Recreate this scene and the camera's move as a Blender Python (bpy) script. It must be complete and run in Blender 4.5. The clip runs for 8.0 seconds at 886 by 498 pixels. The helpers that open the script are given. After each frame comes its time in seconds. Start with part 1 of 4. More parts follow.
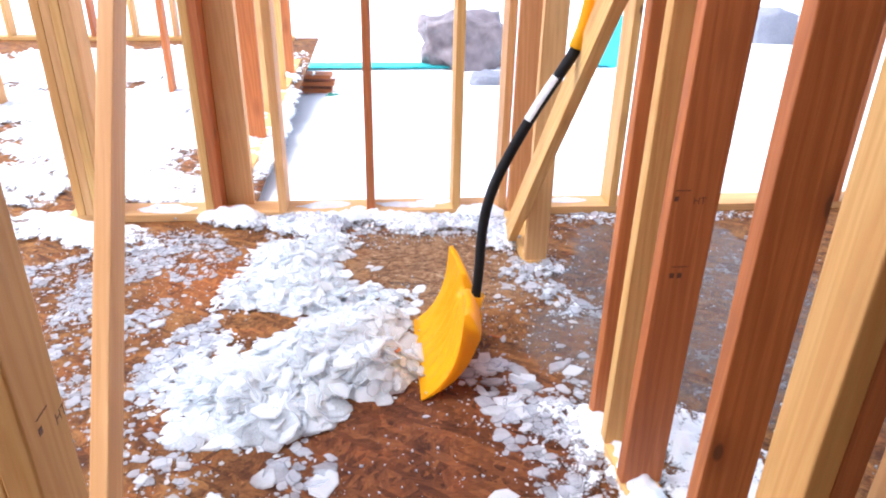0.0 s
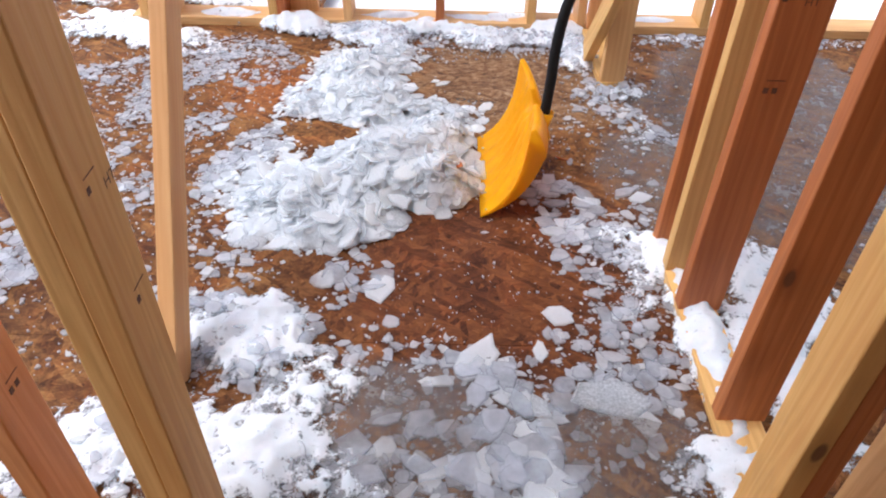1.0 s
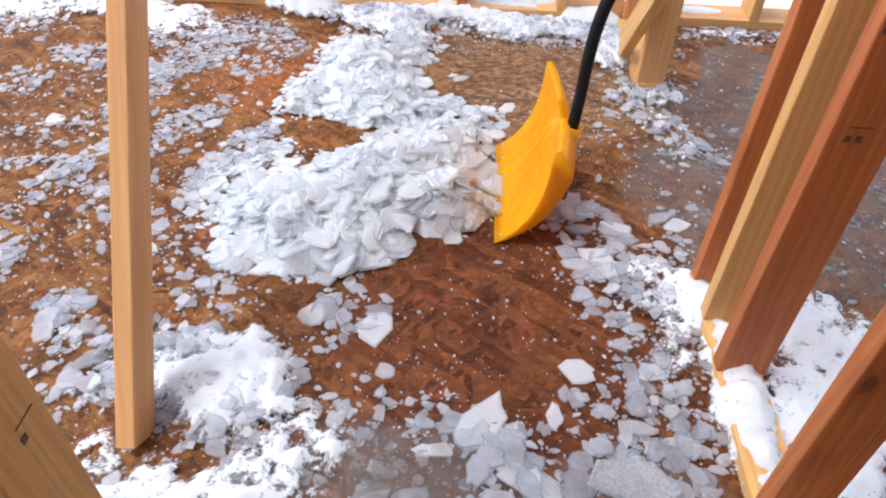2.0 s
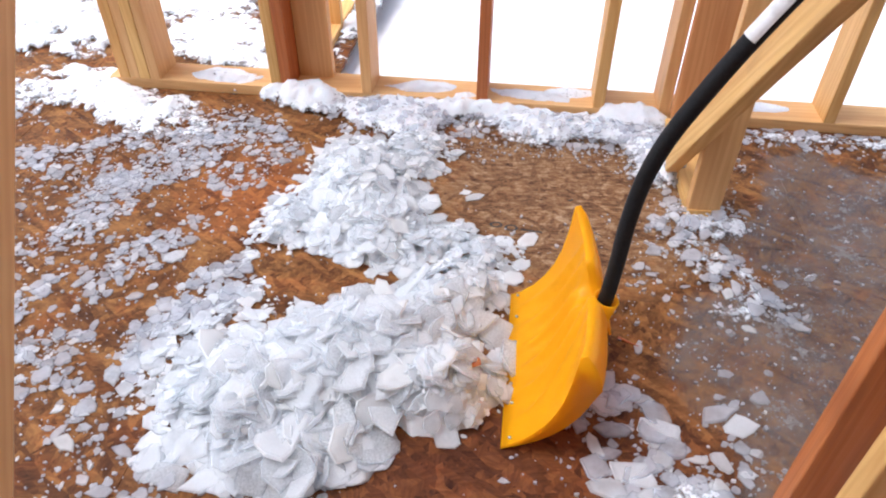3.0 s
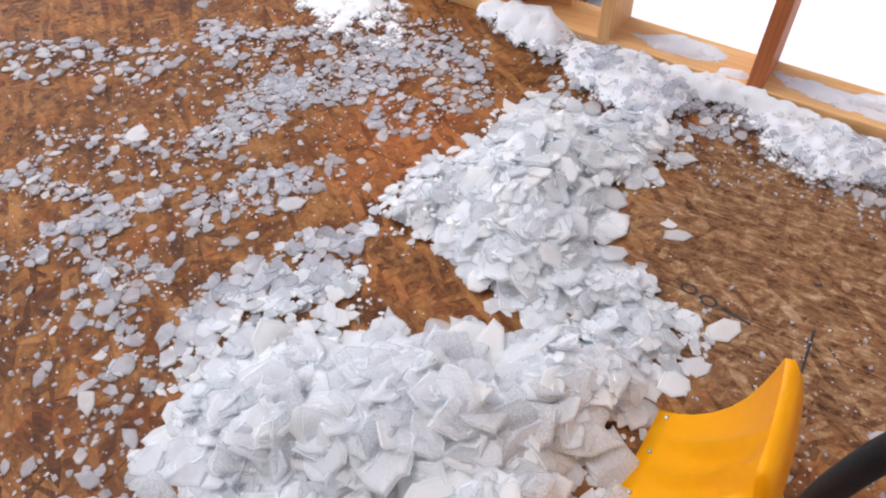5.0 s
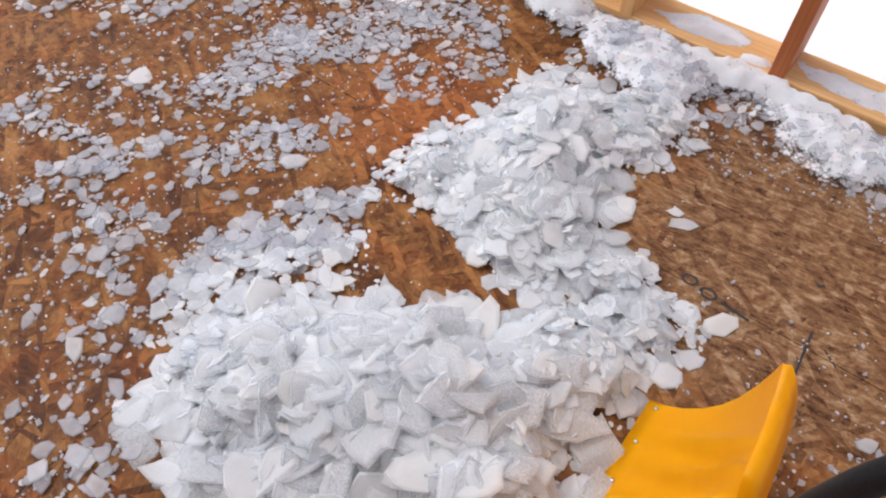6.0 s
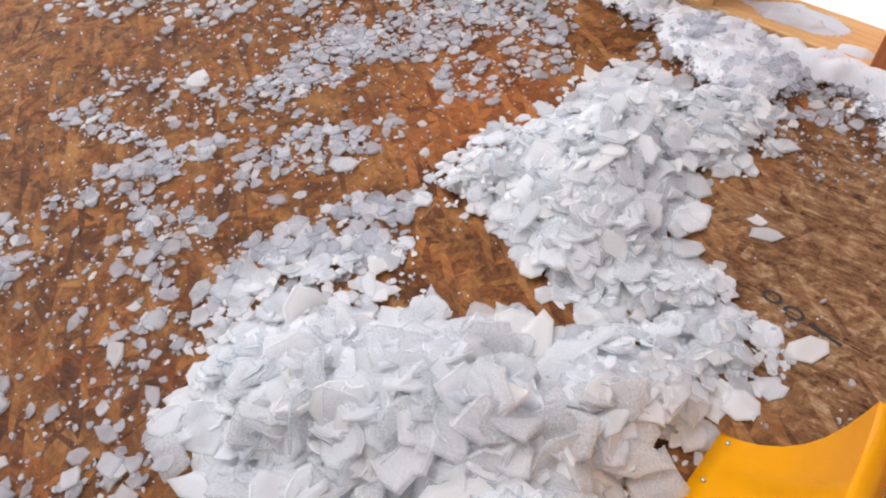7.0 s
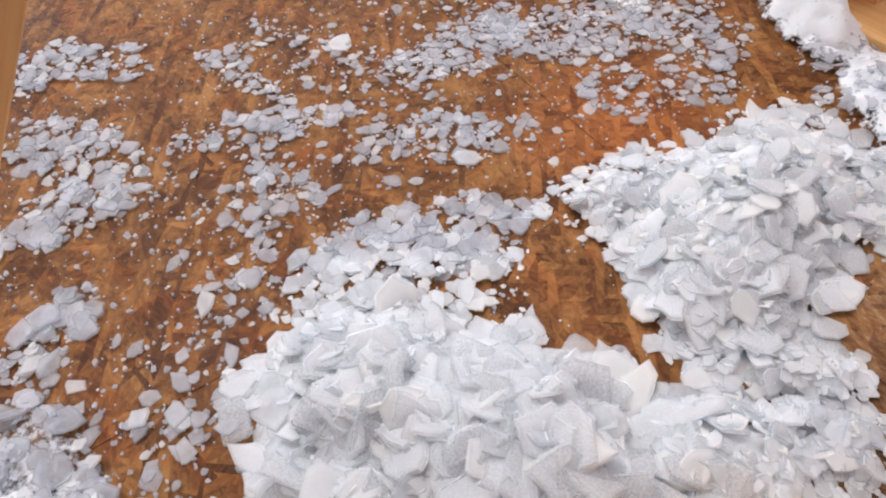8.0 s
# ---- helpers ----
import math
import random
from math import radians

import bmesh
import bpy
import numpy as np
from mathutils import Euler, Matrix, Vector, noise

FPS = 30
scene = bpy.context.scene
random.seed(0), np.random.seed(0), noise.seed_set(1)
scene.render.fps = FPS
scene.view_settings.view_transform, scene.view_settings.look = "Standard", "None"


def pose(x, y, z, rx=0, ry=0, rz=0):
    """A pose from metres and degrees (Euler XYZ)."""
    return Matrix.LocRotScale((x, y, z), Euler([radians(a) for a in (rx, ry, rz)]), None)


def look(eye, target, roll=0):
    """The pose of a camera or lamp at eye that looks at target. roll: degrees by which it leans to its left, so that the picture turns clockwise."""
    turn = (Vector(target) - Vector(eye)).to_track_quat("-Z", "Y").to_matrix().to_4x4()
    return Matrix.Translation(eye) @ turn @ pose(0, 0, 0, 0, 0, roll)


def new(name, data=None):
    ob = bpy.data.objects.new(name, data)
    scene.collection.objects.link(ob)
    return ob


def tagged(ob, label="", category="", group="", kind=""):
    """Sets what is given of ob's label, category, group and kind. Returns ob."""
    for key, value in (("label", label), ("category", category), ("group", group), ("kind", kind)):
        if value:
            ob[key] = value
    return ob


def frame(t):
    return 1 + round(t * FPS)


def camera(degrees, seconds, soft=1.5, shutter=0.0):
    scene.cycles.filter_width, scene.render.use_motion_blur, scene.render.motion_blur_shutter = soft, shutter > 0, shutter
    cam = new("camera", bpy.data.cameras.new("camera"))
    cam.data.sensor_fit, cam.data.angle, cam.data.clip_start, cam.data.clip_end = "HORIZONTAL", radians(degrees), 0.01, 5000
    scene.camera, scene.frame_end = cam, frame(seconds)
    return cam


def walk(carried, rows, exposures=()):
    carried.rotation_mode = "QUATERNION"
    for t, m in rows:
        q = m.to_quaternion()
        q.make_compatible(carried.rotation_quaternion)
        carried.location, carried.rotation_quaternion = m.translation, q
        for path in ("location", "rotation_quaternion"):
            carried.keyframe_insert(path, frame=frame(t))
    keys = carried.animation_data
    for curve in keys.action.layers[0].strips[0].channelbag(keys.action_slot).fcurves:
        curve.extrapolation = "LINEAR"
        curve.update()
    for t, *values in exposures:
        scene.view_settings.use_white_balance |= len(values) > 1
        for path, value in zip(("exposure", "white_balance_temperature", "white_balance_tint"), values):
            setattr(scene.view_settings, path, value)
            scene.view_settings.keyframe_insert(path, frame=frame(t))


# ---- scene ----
cam = camera(64.7, 8.0, 2.0)
PATH = [
    (0, (0.037, -0.037, 1.345), (0.218, 1.744, 0.454), 1.2),
    (0.5, (0.065, -0.071, 1.284), (0.099, 1.600, 0.186), 1.7),
    (1, (0.047, -0.013, 1.260), (0.042, 1.518, -0.027), 1.2),
    (1.2, (0.050, 0.018, 1.232), (0.040, 1.464, -0.150), 1.9),
    (2.3, (0.103, 0.415, 1.246), (0.001, 1.885, -0.105), 2.8),
    (2.5, (0.126, 0.523, 1.254), (-0.023, 1.996, -0.091), 4.0),
    (3, (0.124, 0.812, 1.234), (-0.050, 2.319, -0.070), 0.5),
    (3.5, (0.108, 1.015, 1.235), (-0.090, 2.422, -0.173), -0.8),
    (4, (0.198, 1.186, 1.191), (-0.366, 2.336, -0.345), -1.1),
    (4.5, (0.218, 1.330, 1.163), (-0.467, 2.481, -0.322), -2.1),
    (4.7, (0.203, 1.384, 1.151), (-0.540, 2.477, -0.350), -4.3),
    (5.8, (0.173, 1.448, 1.140), (-0.616, 2.382, -0.443), -0.3),
    (6, (0.166, 1.450, 1.141), (-0.542, 2.402, -0.469), 0.8),
    (6.5, (0.175, 1.491, 1.134), (-0.447, 2.505, -0.473), 0.5),
    (7, (0.176, 1.534, 1.068), (-0.723, 2.346, -0.524), -7.4),
    (7.5, (0.179, 1.549, 1.024), (-0.726, 2.251, -0.615), -7.1),
    (8, (0.106, 1.573, 1.029), (-0.957, 2.150, -0.564), -6.3),
]

walk(cam, [(t, look(eye, target, roll)) for t, eye, target, roll in PATH],
     exposures=[(0.0, 1.80, 5650, 13), (0.5, 1.50, 5800, 12), (1.0, 1.36, 5850, 12), (2.5, 1.46, 5850, 12), (3.5, 1.18, 5950, 13), (4.5, 1.12, 6080, 13), (6.0, 1.0, 6220, 13), (8.0, 1.07, 6350, 13)])

# ---------------------------------------------------------------- light
world = bpy.data.worlds.new("overcast_sky")
scene.world = world
world.use_nodes = True
wn = world.node_tree
sky = wn.nodes.new("ShaderNodeTexSky")
sky.sky_type, sky.sun_disc = "NISHITA", False
sky.sun_elevation, sky.sun_rotation = radians(60.8), radians(-97)
sky.air_density, sky.dust_density = 1.0, 3.0
grey = wn.nodes.new("ShaderNodeRGBToBW")
veil = wn.nodes.new("ShaderNodeMix")
veil.data_type = "RGBA"
veil.inputs[0].default_value = 0.6
wn.links.new(sky.outputs[0], grey.inputs[0])
wn.links.new(sky.outputs[0], veil.inputs[6])
wn.links.new(grey.outputs[0], veil.inputs[7])
bg = wn.nodes["Background"]
bg.inputs[1].default_value = 0.15
wn.links.new(veil.outputs[2], bg.inputs[0])

sun = new("sun", bpy.data.lights.new("sun", "SUN"))
sun.data.energy, sun.data.angle, sun.data.color = 1.35, radians(35), (1.0, 0.98, 0.95)
sun.matrix_basis = look((-5.0, -0.6, 9), (0, 0, 0))


# ---------------------------------------------------------------- materials
class Nodes:
    """Short hand for building one node material."""

    def __init__(self, name, mat=None):
        self.mat = mat or bpy.data.materials.new(name)
        self.mat.use_nodes = True
        self.tree = self.mat.node_tree
        self.bsdf = self.tree.nodes["Principled BSDF"]
        self.out = self.tree.nodes["Material Output"]

    def add(self, kind, **props):
        n = self.tree.nodes.new("ShaderNode" + kind)
        for key, value in props.items():
            setattr(n, key, value)
        return n

    def link(self, a, b):
        self.tree.links.new(a, b)

    def coords(self, scale=(1, 1, 1), turn=0.0, shift=None):
        tc = self.add("TexCoord")
        m = self.add("Mapping", vector_type="TEXTURE")
        m.inputs["Scale"].default_value = tuple(1 / k for k in scale)
        m.inputs["Rotation"].default_value = (0, 0, radians(turn))
        src = tc.outputs["Object"]
        if shift is not None:
            v = self.add("VectorMath", operation="ADD")
            self.link(src, v.inputs[0])
            self.link(shift, v.inputs[1])
            src = v.outputs[0]
        self.link(src, m.inputs["Vector"])
        return m.outputs["Vector"]

    def random_shift(self):
        oi = self.add("ObjectInfo")
        c = self.add("CombineXYZ")
        m = self.add("Math", operation="MULTIPLY")
        m.inputs[1].default_value = 37.0
        self.link(oi.outputs["Random"], m.inputs[0])
        for k in range(3):
            self.link(m.outputs[0], c.inputs[k])
        return c.outputs[0], oi.outputs["Random"]

    def noise(self, vec, scale, detail=4.0, rough=0.55):
        n = self.add("TexNoise")
        n.inputs["Scale"].default_value, n.inputs["Detail"].default_value, n.inputs["Roughness"].default_value = scale, detail, rough
        self.link(vec, n.inputs["Vector"])
        return n.outputs["Fac"]

    def ramp(self, fac, stops):
        r = self.add("ValToRGB")
        e = r.color_ramp.elements
        while len(e) < len(stops):
            e.new(0.5)
        for k, (p, c) in enumerate(stops):
            e[k].position = p
            e[k].color = (*c, 1) if len(c) == 3 else c
        self.link(fac, r.inputs[0])
        return r.outputs[0]

    def grey(self, fac, lo, hi, a=0.0, b=1.0):
        m = self.add("MapRange")
        m.inputs[1].default_value, m.inputs[2].default_value, m.inputs[3].default_value, m.inputs[4].default_value = lo, hi, a, b
        self.link(fac, m.inputs[0])
        return m.outputs[0]

    def mix(self, fac, a, b, blend="MIX"):
        m = self.add("Mix", data_type="RGBA", blend_type=blend)
        for value, socket in ((fac, m.inputs[0]), (a, m.inputs[6]), (b, m.inputs[7])):
            if isinstance(value, bpy.types.NodeSocket):
                self.link(value, socket)
            elif isinstance(value, tuple):
                socket.default_value = (*value, 1)
            else:
                socket.default_value = value
        return m.outputs[2]

    def math(self, op, a, b=0.0):
        m = self.add("Math", operation=op)
        for value, socket in ((a, m.inputs[0]), (b, m.inputs[1])):
            if isinstance(value, bpy.types.NodeSocket):
                self.link(value, socket)
            else:
                socket.default_value = value
        return m.outputs[0]

    def bump(self, height, strength, distance=0.002):
        b = self.add("Bump")
        b.inputs["Strength"].default_value, b.inputs["Distance"].default_value = strength, distance
        self.link(height, b.inputs["Height"])
        self.link(b.outputs[0], self.bsdf.inputs["Normal"])


def plain(name, colour, rough=0.5, metal=0.0, grain=60.0, spread=0.12, bump=0.1):
    n = Nodes(name)
    v = n.coords()
    f = n.noise(v, grain)
    big = n.noise(v, grain / 12, 3)
    dark = tuple(c * (1 - spread * 2) for c in colour)
    lite = tuple(min(1, c * (1 + spread)) for c in colour)
    col = n.mix(n.grey(f, 0.3, 0.7), dark, lite)
    col = n.mix(n.grey(big, 0.35, 0.7, 0, 0.5), col, colour)
    n.link(col, n.bsdf.inputs["Base Color"])
    n.bsdf.inputs["Roughness"].default_value, n.bsdf.inputs["Metallic"].default_value = rough, metal
    n.bump(f, bump, 0.001)
    return n.mat


def lumber_material(name, pale, deep, red):
    """Sawn softwood: growth rings along the board, knots, darker streaks."""
    n = Nodes(name)
    shift, rnd = n.random_shift()
    v = n.coords((1, 1, 0.055), 0, shift)
    warp = n.noise(v, 9, 3)
    grain = n.add("TexWave", wave_type="BANDS", bands_direction="DIAGONAL")
    grain.inputs["Scale"].default_value, grain.inputs["Distortion"].default_value = 26, 9
    grain.inputs["Detail"].default_value, grain.inputs["Detail Scale"].default_value = 3, 1.2
    n.link(v, grain.inputs["Vector"])
    fine = n.noise(n.coords((1, 1, 0.02), 0, shift), 260, 2)
    col = n.mix(n.grey(grain.outputs["Fac"], 0.15, 0.95, 0, 0.55), pale, deep)
    col = n.mix(n.grey(warp, 0.45, 0.72, 0, 0.75), col, red)
    col = n.mix(n.grey(fine, 0.35, 0.7, 0.0, 0.28), col, deep)
    tint = n.ramp(rnd, [(0.0, (1.0, 0.97, 0.88)), (0.5, (0.93, 0.86, 0.78)), (1.0, (1.0, 0.9, 0.78))])
    col = n.mix(1.0, col, tint, "MULTIPLY")
    kv = n.coords((1.0, 1.0, 0.45), 0, shift)
    knots = n.add("TexVoronoi", feature="F1")
    knots.inputs["Scale"].default_value = 7.0
    n.link(kv, knots.inputs["Vector"])
    wob = n.noise(kv, 40, 2)
    dist = n.math("ADD", knots.outputs["Distance"], n.grey(wob, 0, 1, -0.02, 0.02))
    ring = n.grey(dist, 0.06, 0.26, 0.6, 0.0)
    core = n.grey(dist, 0.055, 0.085, 0.85, 0.0)
    col = n.mix(ring, col, tuple(c * 0.75 for c in red))
    col = n.mix(core, col, (0.13, 0.05, 0.02))
    dirt = n.noise(n.coords((1, 1, 0.4), 0, shift), 6, 5, 0.7)
    col = n.mix(n.grey(dirt, 0.55, 0.8, 0, 0.3), col, (0.16, 0.1, 0.06))
    n.link(col, n.bsdf.inputs["Base Color"])
    n.link(n.grey(fine, 0.2, 0.8, 0.5, 0.75), n.bsdf.inputs["Roughness"])
    n.bump(n.math("ADD", fine, grain.outputs["Fac"]), 0.25, 0.0012)
    return n.mat


def osb_material():
    """Oriented strand board: three layers of overlapping wood strands, wet stains."""
    n = Nodes("osb")
    shift, rnd = n.random_shift()
    base = n.coords()
    sway = n.add("TexNoise")
    sway.inputs["Scale"].default_value = 14
    n.link(base, sway.inputs["Vector"])
    cols, vals = [], []
    grime = n.noise(base, 26, 6, 0.75)
    for turn, stretch, scale in ((8, 4.6, 12), (97, 5.2, 14), (52, 4.8, 16), (-35, 5.4, 11.5)):
        v = n.coords((1, stretch, 1), turn)
        jig = n.add("VectorMath", operation="MULTIPLY_ADD")
        jig.inputs[1].default_value = (0.012, 0.03, 0)
        n.link(sway.outputs["Color"], jig.inputs[0])
        n.link(v, jig.inputs[2])
        cell = n.add("TexVoronoi", feature="F1", voronoi_dimensions="2D")
        cell.inputs["Scale"].default_value = scale
        n.link(jig.outputs[0], cell.inputs["Vector"])
        sep = n.add("SeparateColor")
        n.link(cell.outputs["Color"], sep.inputs[0])
        # grain runs its own way in every strand
        spin = n.add("VectorRotate", rotation_type="Z_AXIS")
        n.link(base, spin.inputs["Vector"])
        n.link(n.math("ADD", n.math("MULTIPLY", sep.outputs[2], 0.9), radians(turn)), spin.inputs["Angle"])
        fine = n.add("VectorMath", operation="MULTIPLY")
        fine.inputs[1].default_value = (9, 120, 1)
        n.link(spin.outputs[0], fine.inputs[0])
        streak = n.noise(fine.outputs[0], 1.0, 4, 0.6)
        tone = n.math("ADD", n.math("MULTIPLY", sep.outputs[0], 0.30), n.math("ADD", n.math("MULTIPLY", streak, 0.54), n.math("MULTIPLY", grime, 0.20)))
        cols.append(tone)
        vals.append(sep.outputs[1])
    tone = cols[0]
    for k in (1, 2, 3):
        pick = n.math("GREATER_THAN", vals[k], 0.6)
        m = n.add("Mix")
        n.link(pick, m.inputs[0])
        n.link(tone, m.inputs[2])
        n.link(cols[k], m.inputs[3])
        tone = m.outputs[0]
    col = n.ramp(tone, [(0.27, (0.045, 0.016, 0.006)), (0.4, (0.10, 0.038, 0.013)), (0.52, (0.175, 0.072, 0.022)),
                        (0.65, (0.265, 0.118, 0.034)), (0.85, (0.43, 0.23, 0.085))])
    big = n.noise(base, 2.4, 4, 0.6)
    mid = n.noise(base, 11, 5, 0.65)
    fleck = n.noise(base, 48, 4, 0.7)
    col = n.mix(n.grey(fleck, 0.5, 0.72, 0, 0.55), col, (0.07, 0.026, 0.01))
    dull = n.noise(n.coords((1, 1.7, 1), 30), 9, 6, 0.75)
    col = n.mix(n.grey(dull, 0.45, 0.64, 0, 0.7), col, n.mix(1.0, col, (0.42, 0.33, 0.28), "MULTIPLY"))
    red = n.grey(mid, 0.5, 0.7, 0, 0.6)
    col = n.mix(red, col, n.mix(n.grey(tone, 0.25, 0.8), (0.07, 0.016, 0.006), (0.46, 0.15, 0.045)))
    # darker soaked patch in front of the shovel, greyer weathered board by the north wall
    geo = n.add("NewGeometry")

    def spot(x, y, r, soft, wob):
        d = n.add("VectorMath", operation="DISTANCE")
        d.inputs[1].default_value = (x, y, 0)
        n.link(geo.outputs["Position"], d.inputs[0])
        e = n.math("ADD", d.outputs["Value"], n.grey(mid, 0, 1, -wob, wob))
        return n.grey(e, r, r + soft, 1, 0)

    soak = spot(0.2, 1.35, 0.34, 0.28, 0.2)
    pale = n.noise(n.coords((1, 1.5, 1), -20), 7.5, 7, 0.75)
    light = n.math("MULTIPLY", n.grey(pale, 0.5, 0.64, 0, 0.75), n.grey(soak, 0, 1, 1.0, 0.45))
    col = n.mix(light, col, n.mix(tone, (0.19, 0.075, 0.02), (0.47, 0.235, 0.08)))
    wet = n.math("MAXIMUM", soak, n.grey(big, 0.5, 0.7, 0, 0.45))
    col = n.mix(wet, col, n.mix(1.0, col, (0.66, 0.50, 0.46), "MULTIPLY"))
    col = n.mix(n.math("MULTIPLY", soak, n.grey(fleck, 0.4, 0.65, 0.1, 0.5)), col, n.mix(n.grey(tone, 0.25, 0.8), (0.045, 0.015, 0.009), (0.25, 0.09, 0.038)))
    rust = n.math("MULTIPLY", spot(-0.62, 2.42, 0.08, 0.2, 0.3), 0.6)
    col = n.mix(rust, col, n.mix(n.grey(tone, 0.25, 0.8), (0.09, 0.018, 0.006), (0.52, 0.17, 0.045)))
    worn = n.math("MULTIPLY", spot(0.3, 2.55, 0.3, 0.2, 0.2), 0.85)
    scr = n.math("ADD", n.math("MULTIPLY", n.noise(n.coords((1, 3, 1), 6), 20, 9, 0.82), 0.72), n.math("MULTIPLY", tone, 0.28))
    col = n.mix(worn, col, n.ramp(scr, [(0.4, (0.035, 0.015, 0.008)), (0.46, (0.14, 0.066, 0.03)), (0.54, (0.26, 0.148, 0.072)), (0.63, (0.48, 0.35, 0.225))]))
    n.link(col, n.bsdf.inputs["Base Color"])
    n.link(n.math("ADD", n.grey(wet, 0, 1, 0.6, 0.42), n.grey(mid, 0.3, 0.7, -0.08, 0.1)), n.bsdf.inputs["Roughness"])
    n.bsdf.inputs["Specular IOR Level"].default_value = 0.12
    n.bump(tone, 0.35, 0.0015)
    return n.mat


def ice_material(name, colour, clear, rough, per_object, least=0.1):
    """Frosted, half clear ice: milky scattering, light passing through, wet gloss."""
    n = Nodes(name)
    if per_object:
        oi = n.add("ObjectInfo")
        rnd = oi.outputs["Random"]
    else:
        g = n.add("NewGeometry")
        rnd = g.outputs["Random Per Island"]
    v = n.coords()
    cloud = n.noise(v, 30, 5, 0.6)
    tint = n.ramp(rnd, [(0.0, tuple(c * 0.84 for c in colour)), (0.4, tuple(c * 0.95 for c in colour)), (0.8, tuple(min(1, c * 1.02) for c in colour)),
                        (1.0, (0.985, 0.975, 0.95))])
    col = n.mix(n.grey(cloud, 0.35, 0.7, 0, 0.35), tint, (0.95, 0.96, 0.97))
    n.link(col, n.bsdf.inputs["Base Color"])
    n.bsdf.inputs["Roughness"].default_value = rough
    n.bsdf.inputs["IOR"].default_value = 1.31
    n.bump(cloud, 0.12, 0.0015)
    tl = n.add("BsdfTranslucent")
    n.link(col, tl.inputs[0])
    m1 = n.add("MixShader")
    m1.inputs[0].default_value = 0.6
    n.link(n.bsdf.outputs[0], m1.inputs[1])
    n.link(tl.outputs[0], m1.inputs[2])
    tr = n.add("BsdfTransparent")
    tr.inputs[0].default_value = (0.93, 0.96, 0.98, 1)
    m2 = n.add("MixShader")
    see = n.math("MULTIPLY", n.grey(rnd, 0.0, 1.0, 1.0, least), n.grey(cloud, 0.32, 0.68, clear, clear * max(0.3, least)))
    rim = n.add("Attribute", attribute_name="rim")
    see = n.math("MINIMUM", n.math("ADD", n.math("MULTIPLY", see, 0.62), n.grey(rim.outputs["Fac"], 0.4, 1.0, 0.0, 0.30 * clear)), 0.92)
    n.link(see, m2.inputs[0])
    n.link(m1.outputs[0], m2.inputs[1])
    n.link(tr.outputs[0], m2.inputs[2])
    n.link(m2.outputs[0], n.out.inputs["Surface"])
    return n.mat


def snow_material(name, colour, rough, scale=1.0):
    n = Nodes(name)
    v = n.coords()
    a = n.noise(v, 22 * scale, 6, 0.7)
    b = n.noise(v, 160 * scale, 4, 0.7)
    c = n.noise(v, 3 * scale, 3)
    col = n.mix(n.grey(a, 0.3, 0.7), tuple(k * 0.9 for k in colour), colour)
    col = n.mix(n.grey(c, 0.4, 0.7, 0, 0.3), col, (0.86, 0.88, 0.92))
    n.link(col, n.bsdf.inputs["Base Color"])
    n.bsdf.inputs["Roughness"].default_value = rough
    n.bump(n.math("ADD", a, b), 0.5, 0.005)
    if scale >= 1:
        n.bsdf.inputs["Subsurface Weight"].default_value = 0.7
        n.bsdf.inputs["Subsurface Radius"].default_value = (0.8, 0.95, 1.0)
        n.bsdf.inputs["Subsurface Scale"].default_value = 0.03
    return n.mat


def thin_snow_material(name, colour):
    """Granular slush, open like lace where it thins out."""
    mat = snow_material(name, colour, 0.55, 1.6)
    n = Nodes(name, mat)
    v = n.coords()
    a, b = n.noise(v, 34, 5, 0.7), n.noise(v, 120, 3, 0.7)
    geo = n.add("NewGeometry")
    xyz = n.add("SeparateXYZ")
    n.link(geo.outputs["Position"], xyz.inputs[0])
    thick = n.grey(xyz.outputs[2], 0.0, 0.03, -0.17, 0.14)
    hole = n.grey(n.math("ADD", n.math("ADD", n.math("MULTIPLY", a, 0.7), n.math("MULTIPLY", b, 0.3)), thick), 0.44, 0.56, 0.0, 0.95)
    tr = n.add("BsdfTransparent")
    m = n.add("MixShader")
    n.link(hole, m.inputs[0])
    n.link(tr.outputs[0], m.inputs[1])
    n.link(n.bsdf.outputs[0], m.inputs[2])
    n.link(m.outputs[0], n.out.inputs["Surface"])
    return mat


def glaze_material():
    """A thin skin of grey ice over the boards, patchy and half clear."""
    n = Nodes("ice_glaze")
    v = n.coords()
    a = n.noise(v, 7, 6, 0.62)
    b = n.noise(v, 60, 5, 0.7)
    crumbs = n.add("TexVoronoi", feature="F1")
    crumbs.inputs["Scale"].default_value = 85
    n.link(v, crumbs.inputs["Vector"])
    col = n.mix(n.grey(b, 0.35, 0.7), (0.14, 0.11, 0.088), (0.31, 0.275, 0.255))
    n.link(col, n.bsdf.inputs["Base Color"])
    n.bsdf.inputs["Roughness"].default_value = 0.3
    n.bump(n.math("ADD", a, b), 0.5, 0.002)
    tr = n.add("BsdfTransparent")
    m = n.add("MixShader")
    cover = n.math("ADD", n.math("MULTIPLY", n.grey(a, 0.32, 0.68, 0.2, 0.78), n.grey(b, 0.3, 0.65, 0.6, 1.0)),
                   n.grey(crumbs.outputs["Distance"], 0.1, 0.22, 0.45, 0.0))
    geo = n.add("NewGeometry")
    xyz = n.add("SeparateXYZ")
    n.link(geo.outputs["Position"], xyz.inputs[0])
    cover = n.math("MULTIPLY", cover, n.grey(xyz.outputs[2], 0.0006, 0.0026, 0.0, 1.0))
    n.link(cover, m.inputs[0])
    n.link(tr.outputs[0], m.inputs[1])
    n.link(n.bsdf.outputs[0], m.inputs[2])
    n.link(m.outputs[0], n.out.inputs["Surface"])
    return n.mat


